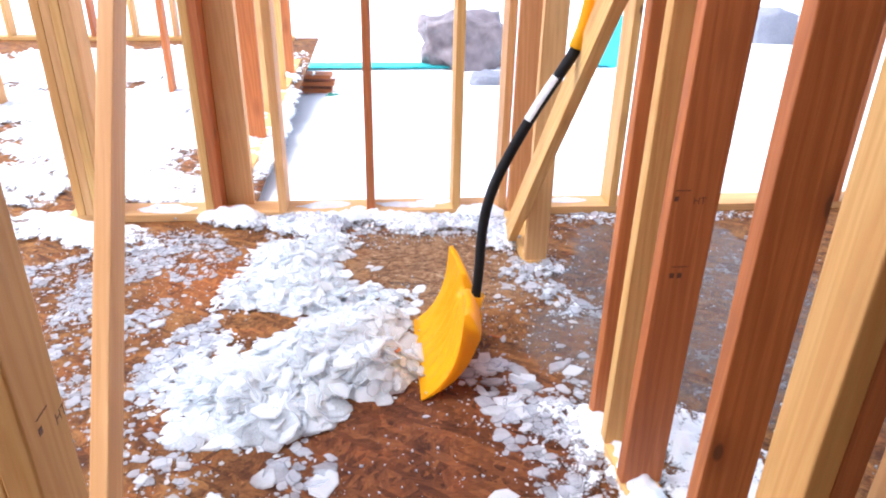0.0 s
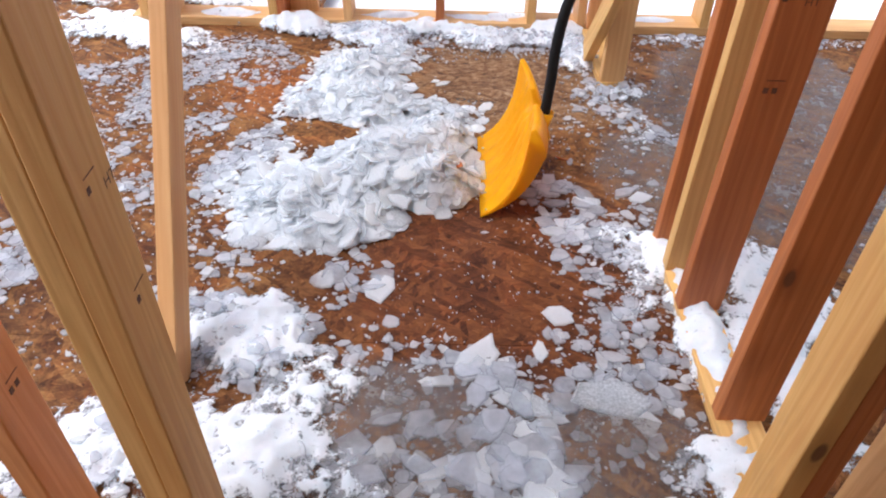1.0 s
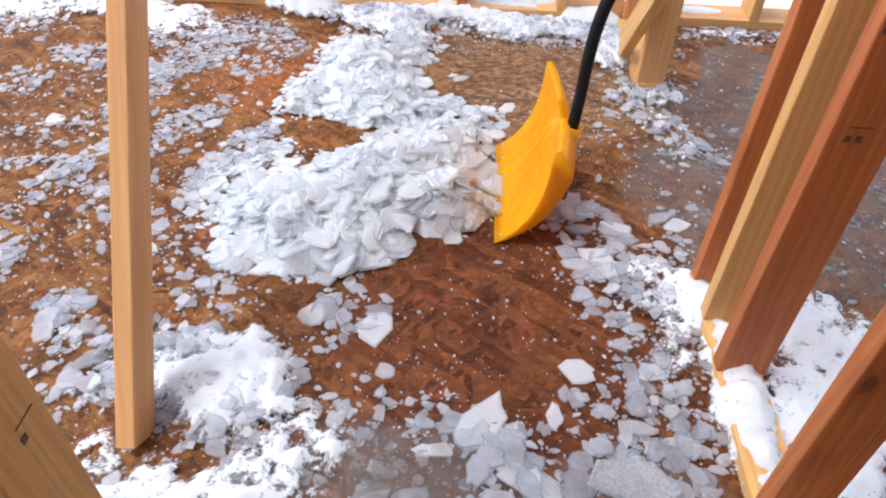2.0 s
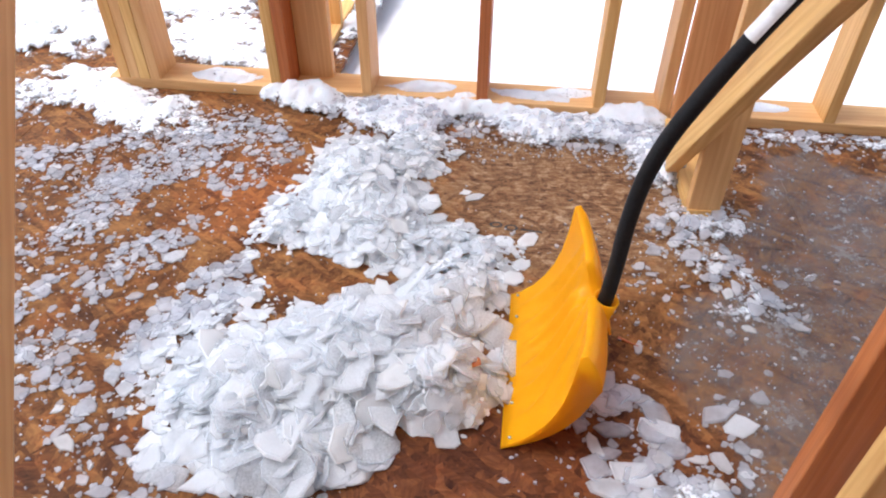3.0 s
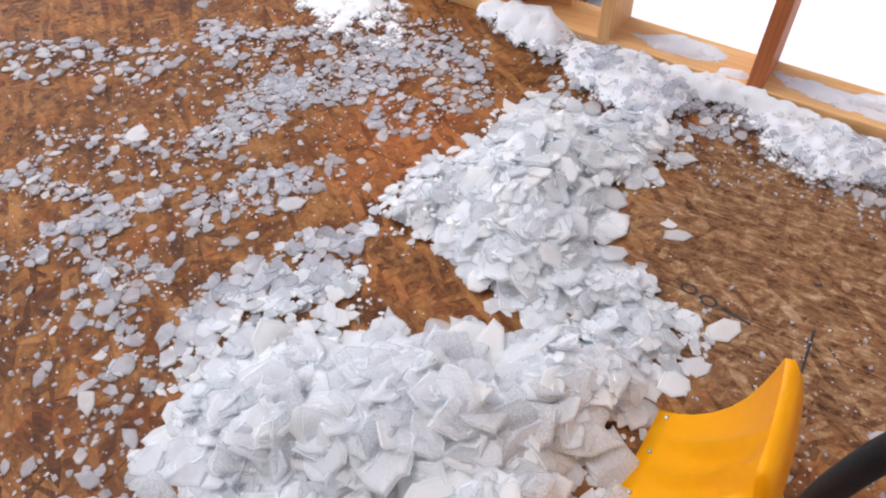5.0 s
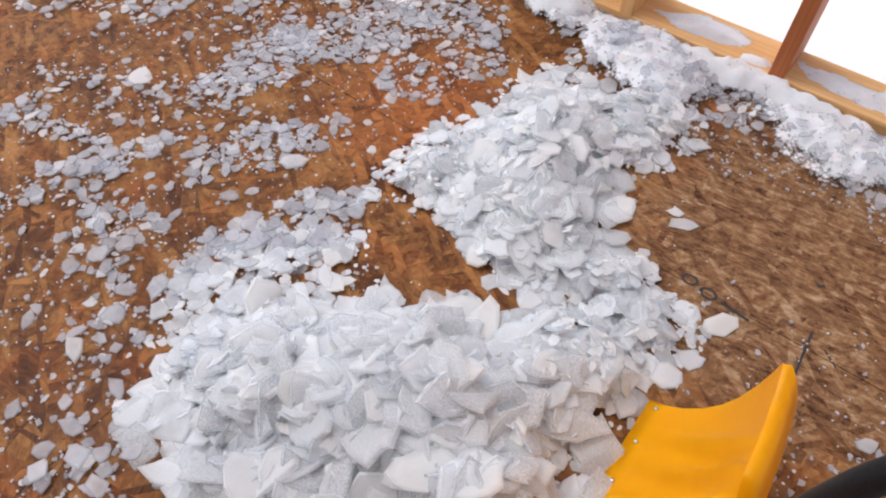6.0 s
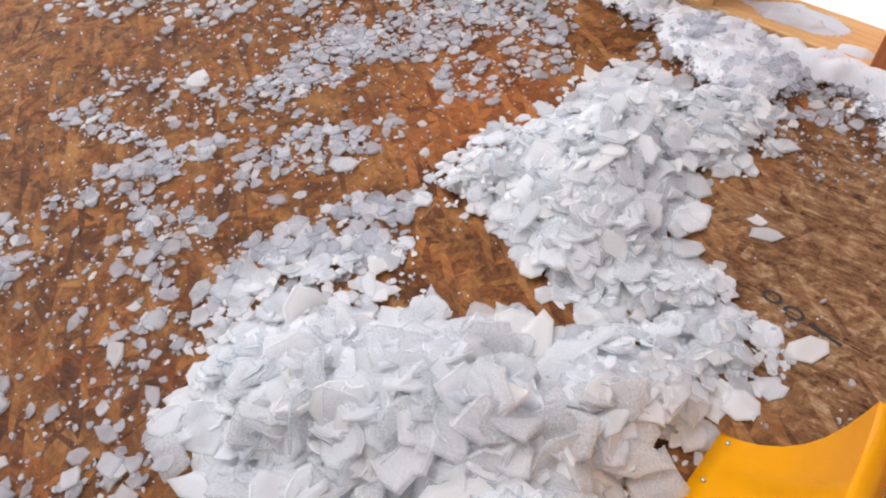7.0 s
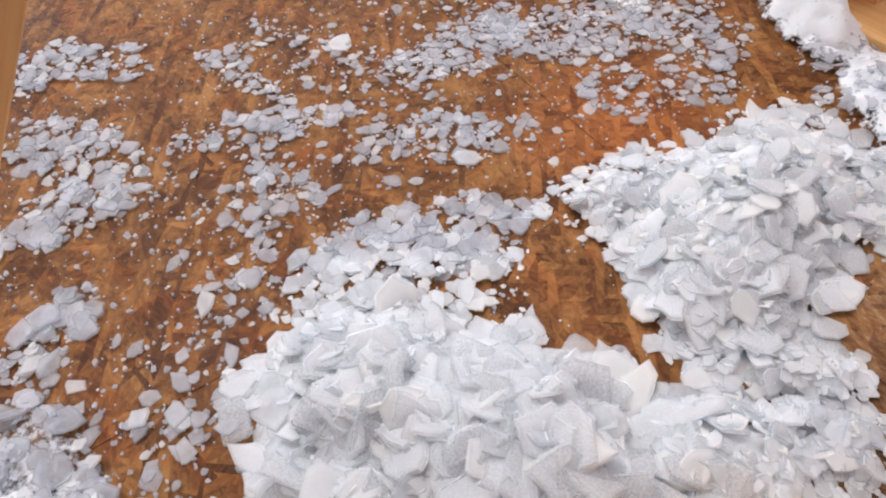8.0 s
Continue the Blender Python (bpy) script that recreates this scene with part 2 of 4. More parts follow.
PINE = lumber_material("pine", (0.80, 0.53, 0.205), (0.64, 0.36, 0.11), (0.56, 0.27, 0.075))
FIR = lumber_material("fir", (0.57, 0.205, 0.064), (0.40, 0.125, 0.035), (0.33, 0.09, 0.024))
HONEY = lumber_material("honey_pine", (0.76, 0.48, 0.22), (0.64, 0.36, 0.14), (0.58, 0.28, 0.09))
PEACH = lumber_material("peach_fir", (0.72, 0.36, 0.15), (0.58, 0.25, 0.085), (0.5, 0.19, 0.055))
OSB = osb_material()
ICE = ice_material("ice", (0.96, 0.965, 0.968), 0.86, 0.34, True)
ICE_LOOSE = ice_material("ice_fragments", (0.945, 0.955, 0.965), 0.85, 0.36, False)
ICE_THIN = ice_material("clear_ice", (0.80, 0.79, 0.82), 1.0, 0.28, False, 0.62)
SLUSH = snow_material("packed_ice", (0.88, 0.885, 0.89), 0.5, 2.0)
SNOW = snow_material("snow", (0.9, 0.91, 0.93), 0.6)
GROUND = snow_material("snow_ground", (0.9, 0.91, 0.93), 0.7, 0.1)
GLAZE = glaze_material()
# Darker and lighter copies of one thin snow, chosen by place.
THIN = thin_snow_material("grey_slush", (0.60, 0.61, 0.635))
THIN_PALE = thin_snow_material("pale_snow", (0.84, 0.86, 0.88))
YELLOW = plain("yellow_plastic", (1.0, 0.50, 0.001), 0.38, 0, 40, 0.03, 0.05)
n = YELLOW.node_tree
n.nodes["Principled BSDF"].inputs["Specular IOR Level"].default_value = 0.25
glow_through = n.nodes.new("ShaderNodeBsdfTranslucent")
glow_through.inputs[0].default_value = (1.0, 0.5, 0.004, 1)
blend = n.nodes.new("ShaderNodeMixShader")
blend.inputs[0].default_value = 0.4
n.links.new(n.nodes["Principled BSDF"].outputs[0], blend.inputs[1])
n.links.new(glow_through.outputs[0], blend.inputs[2])
n.links.new(blend.outputs[0], n.nodes["Material Output"].inputs["Surface"])
BLACK = plain("black_rubber", (0.012, 0.012, 0.013), 0.5, 0, 200, 0.2, 0.3)
BLACK.node_tree.nodes["Principled BSDF"].inputs["Specular IOR Level"].default_value = 0.2
STEEL = plain("steel", (0.5, 0.5, 0.5), 0.35, 1.0)
LABEL = plain("label", (0.75, 0.75, 0.75), 0.4)
INK = plain("ink", (0.02, 0.018, 0.018), 0.6)
STAMP = plain("stamp_ink", (0.13, 0.055, 0.03), 0.7)
TARP = plain("brown_tarp", (0.2, 0.16, 0.165), 0.5, 0, 8, 0.25, 0.3)
TEAL = plain("teal_tarp", (0.05, 0.42, 0.42), 0.45)
CYAN = plain("blue_tarp", (0.08, 0.55, 0.65), 0.4)
GREEN = plain("green_plastic", (0.03, 0.25, 0.16), 0.5)
GREY = plain("grey_tarp", (0.2, 0.2, 0.23), 0.6)
PALEBLUE = plain("pale_panel", (0.55, 0.66, 0.72), 0.5)
SHEATH = plain("sheathing", (0.3, 0.19, 0.1), 0.8, 0, 20, 0.2)


# ---------------------------------------------------------------- builders
def empty(name, x=0.0, y=0.0, z=0.0):
    ob = new(name)
    ob.location = (x, y, z)
    return ob


def mesh_ob(name, verts, faces, mat, parent=None, label="", smooth=False):
    me = bpy.data.meshes.new(name)
    me.from_pydata(verts, [], faces)
    me.materials.append(mat)
    if smooth:
        me.polygons.foreach_set("use_smooth", [True] * len(me.polygons))
    me.update()
    ob = new(name, me)
    if parent is not None:
        ob.parent = parent
        ob.matrix_parent_inverse = Matrix.Translation(-parent.location) if parent.parent is None else Matrix()
    return tagged(ob, label)


def part(name, bm, mat, parent, label="", m=None, smooth=False):
    me = bpy.data.meshes.new(name)
    bm.to_mesh(me)
    bm.free()
    me.materials.append(mat)
    if smooth:
        me.polygons.foreach_set("use_smooth", [True] * len(me.polygons))
    ob = new(name, me)
    put_under(ob, parent, m)
    return tagged(ob, label)


def put_under(ob, parent, m=None):
    """Hang ob under parent so that m is its place in the world."""
    w = m if m is not None else Matrix()
    if parent is None:
        ob.matrix_basis = w
        return ob
    ob.parent = parent
    chain = Matrix()
    p = parent
    while p is not None:
        chain = (p.matrix_basis if p.parent is None else p.matrix_parent_inverse @ p.matrix_basis) @ chain
        p = p.parent
    ob.matrix_basis = chain.inverted() @ w
    return ob


def board_bm(a, b, length, edge=0.003):
    """A board standing on the origin, a by b in section, with eased long edges."""
    bm = bmesh.new()
    bmesh.ops.create_cube(bm, size=1.0, matrix=Matrix.Translation((0, 0, length / 2)) @ Matrix.Diagonal((a, b, length, 1)))
    long = [e for e in bm.edges if abs(e.verts[0].co.z - e.verts[1].co.z) > length * 0.5]
    bmesh.ops.bevel(bm, geom=long, offset=edge, segments=2, affect="EDGES", profile=0.5)
    return bm


def board(name, p0, p1, a, b, across, mat, parent=None, label=""):
    """A board from p0 to p1; a is its size along the direction across, b the other one."""
    p0, p1 = Vector(p0), Vector(p1)
    z = (p1 - p0).normalized()
    x = Vector(across)
    x = (x - z * x.dot(z)).normalized()
    y = z.cross(x)
    m = Matrix((x, y, z)).transposed().to_4x4()
    m.translation = p0
    return part(name, board_bm(a, b, (p1 - p0).length), mat, parent, label, m)


TOP = 2.40
PLATE = 0.038


def stud(parent, x0, x1, y0, y1, mat, label="", z0=PLATE, z1=TOP, name="stud"):
    return board(name, ((x0 + x1) / 2, (y0 + y1) / 2, z0), ((x0 + x1) / 2, (y0 + y1) / 2, z1), x1 - x0, y1 - y0, (1, 0, 0), mat, parent, label)


def plate_x(parent, x0, x1, y0, y1, mat, z=0.0, name="bottom_plate"):
    return board(name, (x0, (y0 + y1) / 2, z + PLATE / 2), (x1, (y0 + y1) / 2, z + PLATE / 2), PLATE, y1 - y0, (0, 0, 1), mat, parent)


def plate_y(parent, x0, x1, y0, y1, mat, z=0.0, name="bottom_plate"):
    return board(name, ((x0 + x1) / 2, y0, z + PLATE / 2), ((x0 + x1) / 2, y1, z + PLATE / 2), PLATE, x1 - x0, (0, 0, 1), mat, parent)


def wall(name, label):
    return tagged(empty(name), label, "stud wall", "", "structure")


# ---------------------------------------------------------------- noise for ragged outlines
def lattice(x, y, scale, seed):
    """Smooth value noise, 0 to 1, on arrays."""
    u, v = np.asarray(x) * scale, np.asarray(y) * scale
    i, j = np.floor(u).astype(np.int64), np.floor(v).astype(np.int64)
    f, g = u - i, v - j
    f, g = f * f * (3 - 2 * f), g * g * (3 - 2 * g)

    def h(a, b):
        k = (a * 374761393 + b * 668265263 + seed * 974634777) & 0x7FFFFFFF
        k = ((k ^ (k >> 13)) * 1274126177) & 0x7FFFFFFF
        return ((k ^ (k >> 16)) & 0xFFFF) / 65535.0

    return (h(i, j) * (1 - f) + h(i + 1, j) * f) * (1 - g) + (h(i, j + 1) * (1 - f) + h(i + 1, j + 1) * f) * g


def ragged(x, y, seed):
    return (lattice(x, y, 5, seed) * 0.45 + lattice(x, y, 13, seed + 1) * 0.33 + lattice(x, y, 31, seed + 2) * 0.22) - 0.5


def inside(blob, x, y):
    """0 at the middle of an oval patch, 1 at its rim."""
    bx, by, rx, ry, turn = blob[:5]
    c, s = math.cos(radians(turn)), math.sin(radians(turn))
    u, v = ((x - bx) * c + (y - by) * s) / rx, (-(x - bx) * s + (y - by) * c) / ry
    return np.sqrt(u * u + v * v)


def heap(blobs, x, y, seed=3, rough=0.8, steep=1.15):
    """Height of heaped patches at arrays x, y; below 0 where there is none."""
    h = np.full(np.shape(x), -1.0)
    wob = ragged(x, y, seed)
    for b in blobs:
        e = inside(b, x, y) + wob * rough
        h = np.maximum(h, np.where(e < 1, b[5] * np.power(np.clip(1 - e * e, 0, 1), steep), -1.0))
    return h


def heap_mesh(name, blobs, cell, mat, parent=None, label="", lumps=0.012, seed=3, rough=0.9, smooth=True, floor_z=0.0, holes=()):
    """A lumpy sheet over the patches, open below, standing on the floor."""
    reach = [max(b[2], b[3]) * 1.5 for b in blobs]
    x0, x1 = min(b[0] - r for b, r in zip(blobs, reach)), max(b[0] + r for b, r in zip(blobs, reach))
    y0, y1 = min(b[1] - r for b, r in zip(blobs, reach)), max(b[1] + r for b, r in zip(blobs, reach))
    gx, gy = np.meshgrid(np.arange(x0, x1, cell), np.arange(y0, y1, cell))
    h = heap(blobs, gx, gy, seed, rough)
    for b in holes:
        h = np.where(inside(b, gx, gy) + ragged(gx, gy, seed + 9) * 0.8 < 1, -1, h)
    bumps = (lattice(gx, gy, 45, seed + 5) - 0.5) + 0.6 * (lattice(gx, gy, 95, seed + 6) - 0.5)
    z = np.where(h > 0, np.maximum(h + lumps * bumps * 2 * np.clip(h / 0.02, 0.1, 1), 0.0015), -0.004) + floor_z
    ny, nx = gx.shape
    idx = np.arange(nx * ny).reshape(ny, nx)
    live = h > 0
    keep = live[:-1, :-1] | live[1:, :-1] | live[:-1, 1:] | live[1:, 1:]
    quads = np.stack([idx[:-1, :-1], idx[:-1, 1:], idx[1:, 1:], idx[1:, :-1]], -1)[keep]
    used, back = np.unique(quads, return_inverse=True)
    pts = np.stack([gx.ravel(), gy.ravel(), z.ravel()], -1)[used]
    return mesh_ob(name, pts.tolist(), back.reshape(-1, 4).tolist(), mat, parent, label, smooth)


# ---------------------------------------------------------------- ice flakes
dice = np.random.default_rng(11)


def flake_shape(n, thick, jag):
    """One broken flake, about 1 across: ragged rim thinning to an edge, slightly bent. Gives points, faces and how near the rim each point lies."""
    ang = (np.arange(n) + dice.uniform(-0.45, 0.45, n)) / n * 2 * np.pi
    rad = np.ones(n)
    for waves, deep in ((2, 0.3), (3, 0.2)):
        rad += jag * deep * np.sin(waves * ang + dice.uniform(0, 6.28)) * dice.uniform(0.3, 1.0)
    rad *= 1 + dice.uniform(-0.75, 0.30, n) * jag
    # straight breaks along one or two sides
    for _ in range(int(dice.integers(1, 3))):
        way, cut = dice.uniform(0, 6.28), dice.uniform(0.55, 0.85)
        c = np.cos(ang - way)
        rad = np.where(c > 0.2, np.minimum(rad, cut / np.maximum(c, 0.2) * (1 + dice.uniform(-0.05, 0.05, n))), rad)
    rad *= 0.54
    squash = dice.uniform(0.55, 1.0)
    rim = np.stack([np.cos(ang) * rad, np.sin(ang) * rad * squash], -1)
    bend = dice.uniform(-0.14, 0.14, 2)

    def ring(k, z, loose):
        p = rim * k * (1 + dice.uniform(-loose, loose, (n, 1)))
        return np.concatenate([p, (z + bend[0] * p[:, :1] ** 2 + bend[1] * p[:, :1] * p[:, 1:])], -1)

    v = np.concatenate([ring(0.92, -thick / 2, 0.05), ring(1.0, -0.1 * thick, 0.0), ring(0.95, thick * 0.42, 0.02), ring(0.6, thick * 0.43, 0.05)])
    edge = np.repeat([0.6, 1.0, 0.8, 0.0], n)
    f = [tuple(range(n - 1, -1, -1))]
    for r in range(3):
        for k in range(n):
            a, b = r * n + k, r * n + (k + 1) % n
            f.append((a, b, b + n, a + n))
    f.append(tuple(range(3 * n, 4 * n)))
    return v, f, edge


def set_rim(me, values):
    """Store how near the thin rim each point lies."""
    me.attributes.new("rim", "FLOAT", "POINT").data.foreach_set("value", np.asarray(values, dtype=np.float32))


FLAKES = [flake_shape(int(dice.integers(7, 12)), dice.uniform(0.05, 0.11), 0.42) for _ in range(48)]
CRUMBS = [flake_shape(6, dice.uniform(0.35, 0.7), 0.3) for _ in range(10)]
FLAKE_MESHES = []
for v, f, edge in FLAKES:
    me = bpy.data.meshes.new("ice_flake")
    me.from_pydata(v.tolist(), [], f)
    me.materials.append(ICE)
    set_rim(me, edge)
    FLAKE_MESHES.append(me)


def scatter(blobs, seed, holes=(), rough=0.7, base=None):
    """Places for flakes: x, y, z, size. Each patch has its count a square metre and its sizes."""
    rng = np.random.default_rng(seed)
    out = []
    for b in blobs:
        bx, by, rx, ry, turn, high, per, lo, hi = b
        count = int(per * rx * ry * 4 * 1.44)
        u, v = rng.uniform(-1.2, 1.2, count), rng.uniform(-1.2, 1.2, count)
        c, s = math.cos(radians(turn)), math.sin(radians(turn))
        x, y = bx + u * rx * c - v * ry * s, by + u * rx * s + v * ry * c
        e = np.sqrt(u * u + v * v) + ragged(x, y, 40) * rough + (lattice(x, y, 22, 71) - 0.5) * 0.35
        ok = rng.uniform(0, 1, count) < np.clip((1.08 - e) / 0.3, 0, 1)
        for k in holes:
            ok &= inside(k, x, y) + ragged(x, y, 12) * 0.8 > 0.95
        x, y = x[ok], y[ok]
        size = lo + (hi - lo) * rng.uniform(0, 1, len(x)) ** 3.6
        h = heap(base if base is not None else blobs, x, y)
        z = np.maximum(h, 0) + size * 0.05 + np.where(h > 0.02, rng.uniform(-0.004, 0.010, len(x)), 0.002)
        out.append(np.stack([x, y, z, size], -1))
    return np.concatenate(out)


def slope_turns(places, blobs, seed, wild=0.45):
    """Turns for the flakes: lying on the slope, more or less tilted, any way round."""
    rng = np.random.default_rng(seed)
    x, y = places[:, 0], places[:, 1]
    d = 0.03
    h = lambda a, b: np.maximum(heap(blobs, a, b, rough=0.3), 0)
    gx, gy = (h(x + d, y) - h(x - d, y)) / (2 * d), (h(x, y + d) - h(x, y - d)) / (2 * d)
    flat = np.where(places[:, 2] < 0.02, 0.25, 1.0)
    nrm = np.stack([-gx * 0.7 + rng.normal(0, wild, len(x)) * flat, -gy * 0.7 + rng.normal(0, wild, len(x)) * flat, np.ones(len(x))], -1)
    nrm /= np.linalg.norm(nrm, axis=1, keepdims=True)
    spin = rng.uniform(0, 2 * np.pi, len(x))
    ref = np.stack([np.cos(spin), np.sin(spin), np.zeros(len(x))], -1)
    ax = ref - nrm * np.sum(ref * nrm, 1, keepdims=True)
    ax /= np.linalg.norm(ax, axis=1, keepdims=True)
    ay = np.cross(nrm, ax)
    return np.stack([ax, ay, nrm], -1)


def flakes_joined(name, places, turns, shapes, mat, parent=None, label=""):
    vs, fs, rims, at = [], [], [], 0
    for k, (p, r) in enumerate(zip(places, turns)):
        v, f, edge = shapes[k % len(shapes)]
        rims.append(edge)
        vs.append((v * p[3]) @ r.T + p[:3])
        fs += [tuple(i + at for i in q) for q in f]
        at += len(v)
    ob = mesh_ob(name, np.concatenate(vs).tolist(), fs, mat, parent, label)
    set_rim(ob.data, np.concatenate(rims))
    return tagged(ob, kind="stuff")


def flakes_single(places, turns, parent):
    for k, (p, r) in enumerate(zip(places, turns)):
        ob = new("ice_flake", FLAKE_MESHES[k % len(FLAKE_MESHES)])
        m = Matrix(r.tolist()).to_4x4() @ Matrix.Diagonal((p[3], p[3], p[3], 1))
        m.translation = p[:3].tolist()
        put_under(ob, parent, m)


# ---------------------------------------------------------------- floor and ground
floor = tagged(empty("floor"), "wet brown strand board subfloor strewn with ice", "floor", "", "structure")


def panel(x0, x1, y0, y1):
    g = 0.0006
    bm = bmesh.new()
    bmesh.ops.create_cube(bm, size=1.0, matrix=Matrix.Translation(((x0 + x1) / 2, (y0 + y1) / 2, -0.009)) @ Matrix.Diagonal((x1 - x0 - 2 * g, y1 - y0 - 2 * g, 0.018, 1)))
    top = [e for e in bm.edges if all(v.co.z > -0.001 for v in e.verts)]
    bmesh.ops.bevel(bm, geom=top, offset=0.0006, segments=1, affect="EDGES")
    part("osb_panel", bm, OSB, floor)


def panel_row(y0, y1, x0, x1, joint):
    """Boards 2.44 long in one row, with a joint at the given x."""
    xs = [x0] + sorted(j for j in (joint + 2.44 * k for k in range(-4, 5)) if x0 + 0.05 < j < x1 - 0.05) + [x1]
    for a, b in zip(xs, xs[1:]):
        panel(a, b, y0, y1)


for y0, y1, joint in ((-4.0, -2.53, 0.2), (-2.53, -1.31, 1.1), (-1.31, -0.09, 0.64), (-0.09, 1.13, 0.95), (1.13, 2.352, -0.58), (2.352, 3.14, 0.95)):
    panel_row(y0, y1, -4.2, 3.2, joint)
for y0, y1, joint in ((3.14, 3.57, -1.6), (3.57, 4.79, -2.9), (4.79, 6.01, -1.9), (6.01, 7.8, -2.6)):
    panel_row(y0, y1, -4.2, -0.56, joint)

bm = bmesh.new()
bmesh.ops.create_cube(bm, size=1.0, matrix=Matrix.Translation((-0.5, -0.4, -0.16)) @ Matrix.Diagonal((7.3, 7.0, 0.28, 1)))
tagged(part("floor_frame", bm, SHEATH, None), "brown timber rim under the subfloor", "floor frame", "", "structure")


def ground_height(x, y):
    far = np.clip((np.hypot(x, y) - 4) / 6, 0, 1)
    near = np.clip((np.hypot(x * 0.8, y - 2.5) - 2.2) / 3.5, 0, 1)
    return -0.078 - 0.45 * near + 0.22 * near * (lattice(x, y, 0.5, 3) - 0.5) + 0.05 * (lattice(x, y, 1.3, 4) - 0.5) + 0.2 * (lattice(x, y, 0.07, 5) - 0.5) * far


axis = np.concatenate([-np.geomspace(2500, 14, 14), np.linspace(-12, 12, 97), np.geomspace(14, 2500, 14)])
gx, gy = np.meshgrid(axis, axis + 3)
gz = ground_height(gx, gy)
nn = len(axis)
ii = np.arange(nn * nn).reshape(nn, nn)
quads = np.stack([ii[:-1, :-1], ii[:-1, 1:], ii[1:, 1:], ii[1:, :-1]], -1).reshape(-1, 4)
ground = mesh_ob("ground", np.stack([gx.ravel(), gy.ravel(), gz.ravel()], -1).tolist(), quads.tolist(), GROUND, None, "", True)
tagged(ground, "deep white snow over the building plot", "snow", "", "structure")



def box_into(bm, x0, x1, y0, y1, z0, z1):
    bmesh.ops.create_cube(bm, size=1.0, matrix=Matrix.Translation(((x0 + x1) / 2, (y0 + y1) / 2, (z0 + z1) / 2)) @ Matrix.Diagonal((x1 - x0, y1 - y0, z1 - z0, 1)))


# Unseen joists, added overhead to let only part of the sky light in.
bm = bmesh.new()
for k in range(18):
    x = -4.2 + 0.406 * k
    box_into(bm, x, x + 0.038, -4.0, 3.14, TOP + 0.04, TOP + 0.28)
tagged(part("ceiling", bm, SHEATH, None), "unseen timber joists added overhead to thin the skylight", "ceiling", "", "structure")
# Unseen deck, added over the rear to darken the south faces of the studs.
bm = bmesh.new()
box_into(bm, -0.9, 3.2, -4.0, 0.40, TOP + 0.284, TOP + 0.302)
tagged(part("shade_deck", bm, SHEATH, None), "unseen deck added over the rear joists to block light", "deck", "", "structure")
# Unseen plain walls, added behind the camera to hold back light from there.
for name, x0, x1, y0, y1 in (("shade_wall", -4.2, 3.2, -4.0, -3.9), ("shade_wall_east", 3.1, 3.2, -3.89, 0.9)):
    bm = bmesh.new()
    box_into(bm, x0, x1, y0, y1, 0.0, TOP + 0.03)
    tagged(part(name, bm, SHEATH, None), "unseen brown wall added behind to block light", "wall", "", "structure")

# ---------------------------------------------------------------- stud walls
north = wall("wall_north", "open stud wall of pale pine with snow on its bottom plate")
plate_x(north, -1.36, 2.9, 3.0, 3.14, HONEY)
plate_x(north, -1.36, 2.9, 3.0, 3.14, PINE, TOP, "top_plate")
for k, x in enumerate((-1.320, -1.2815, -1.243, -1.2045)):
    stud(north, x, x + 0.038, 3.0 + 0.002 * (k % 2), 3.14, (PINE, HONEY, PINE, HONEY)[k])
stud(north, -0.751, -0.7135, 3.0, 3.14, PINE)
stud(north, -0.713, -0.6755, 3.0, 3.14, FIR)
stud(north, -0.675, -0.550, 3.101, 3.139, HONEY)
stud(north, -0.423, -0.385, 3.0, 3.14, HONEY)
stud(north, -0.017, 0.021, 3.0, 3.14, FIR)
stud(north, 0.385, 0.423, 3.0, 3.14, PINE)
stud(north, 0.605, 0.643, 3.0, 3.14, HONEY)
stud(north, 0.645, 0.783, 2.962, 2.998, PEACH)
stud(north, 1.147, 1.185, 3.0, 3.14, PINE)
stud(north, 2.29, 2.328, 3.0, 3.14, FIR)

east = wall("wall_east", "stud partition of reddish fir with a doorway")
plate_y(east, 0.631, 0.727, 0.672, 1.535, PINE)
plate_y(east, 0.627, 0.716, 2.45, 2.96, PINE)
plate_y(east, 0.631, 0.720, 0.672, 2.96, PINE, TOP, "top_plate")
stud(east, 0.632, 0.733, 1.495, 1.533, FIR)
stud(east, 0.630, 0.731, 1.375, 1.413, PINE)
STAMPED_E = stud(east, 0.629, 0.733, 1.230, 1.268, FIR)
stud(east, 0.630, 0.734, 0.898, 0.936, FIR)
stud(east, 0.627, 0.716, 2.455, 2.493, HONEY)

south = wall("wall_south", "stud wall of yellow pine beside an open doorway")
plate_x(south, -1.3, -0.335, 0.563, 0.652, PINE)
plate_x(south, 0.572, 1.5, 0.580, 0.669, PINE)
plate_x(south, -1.3, 1.5, 0.572, 0.661, PINE, TOP, "top_plate")
STAMPED_S = stud(south, -0.373, -0.335, 0.563, 0.652, PINE)
stud(south, -0.4115, -0.3735, 0.565, 0.652, PINE)
STAMPED_W = stud(south, -0.605, -0.567, 0.568, 0.657, PEACH)
stud(south, 0.572, 0.610, 0.580, 0.669, PINE)
stud(south, 0.6105, 0.6485, 0.582, 0.669, FIR)
stud(south, 0.75, 0.788, 0.580, 0.669, HONEY)

west = wall("wall_west", "far stud wall of pale pine running outdoors")
plate_y(west, -0.77, -0.63, 3.145, 6.5, PINE)
plate_y(west, -0.77, -0.63, 3.145, 6.5, PINE, TOP, "top_plate")
for k, y in enumerate((3.57, 4.13, 4.70, 5.3, 5.9)):
    stud(west, -0.77, -0.63, y, y + 0.038, (PINE, FIR, HONEY)[k % 3])

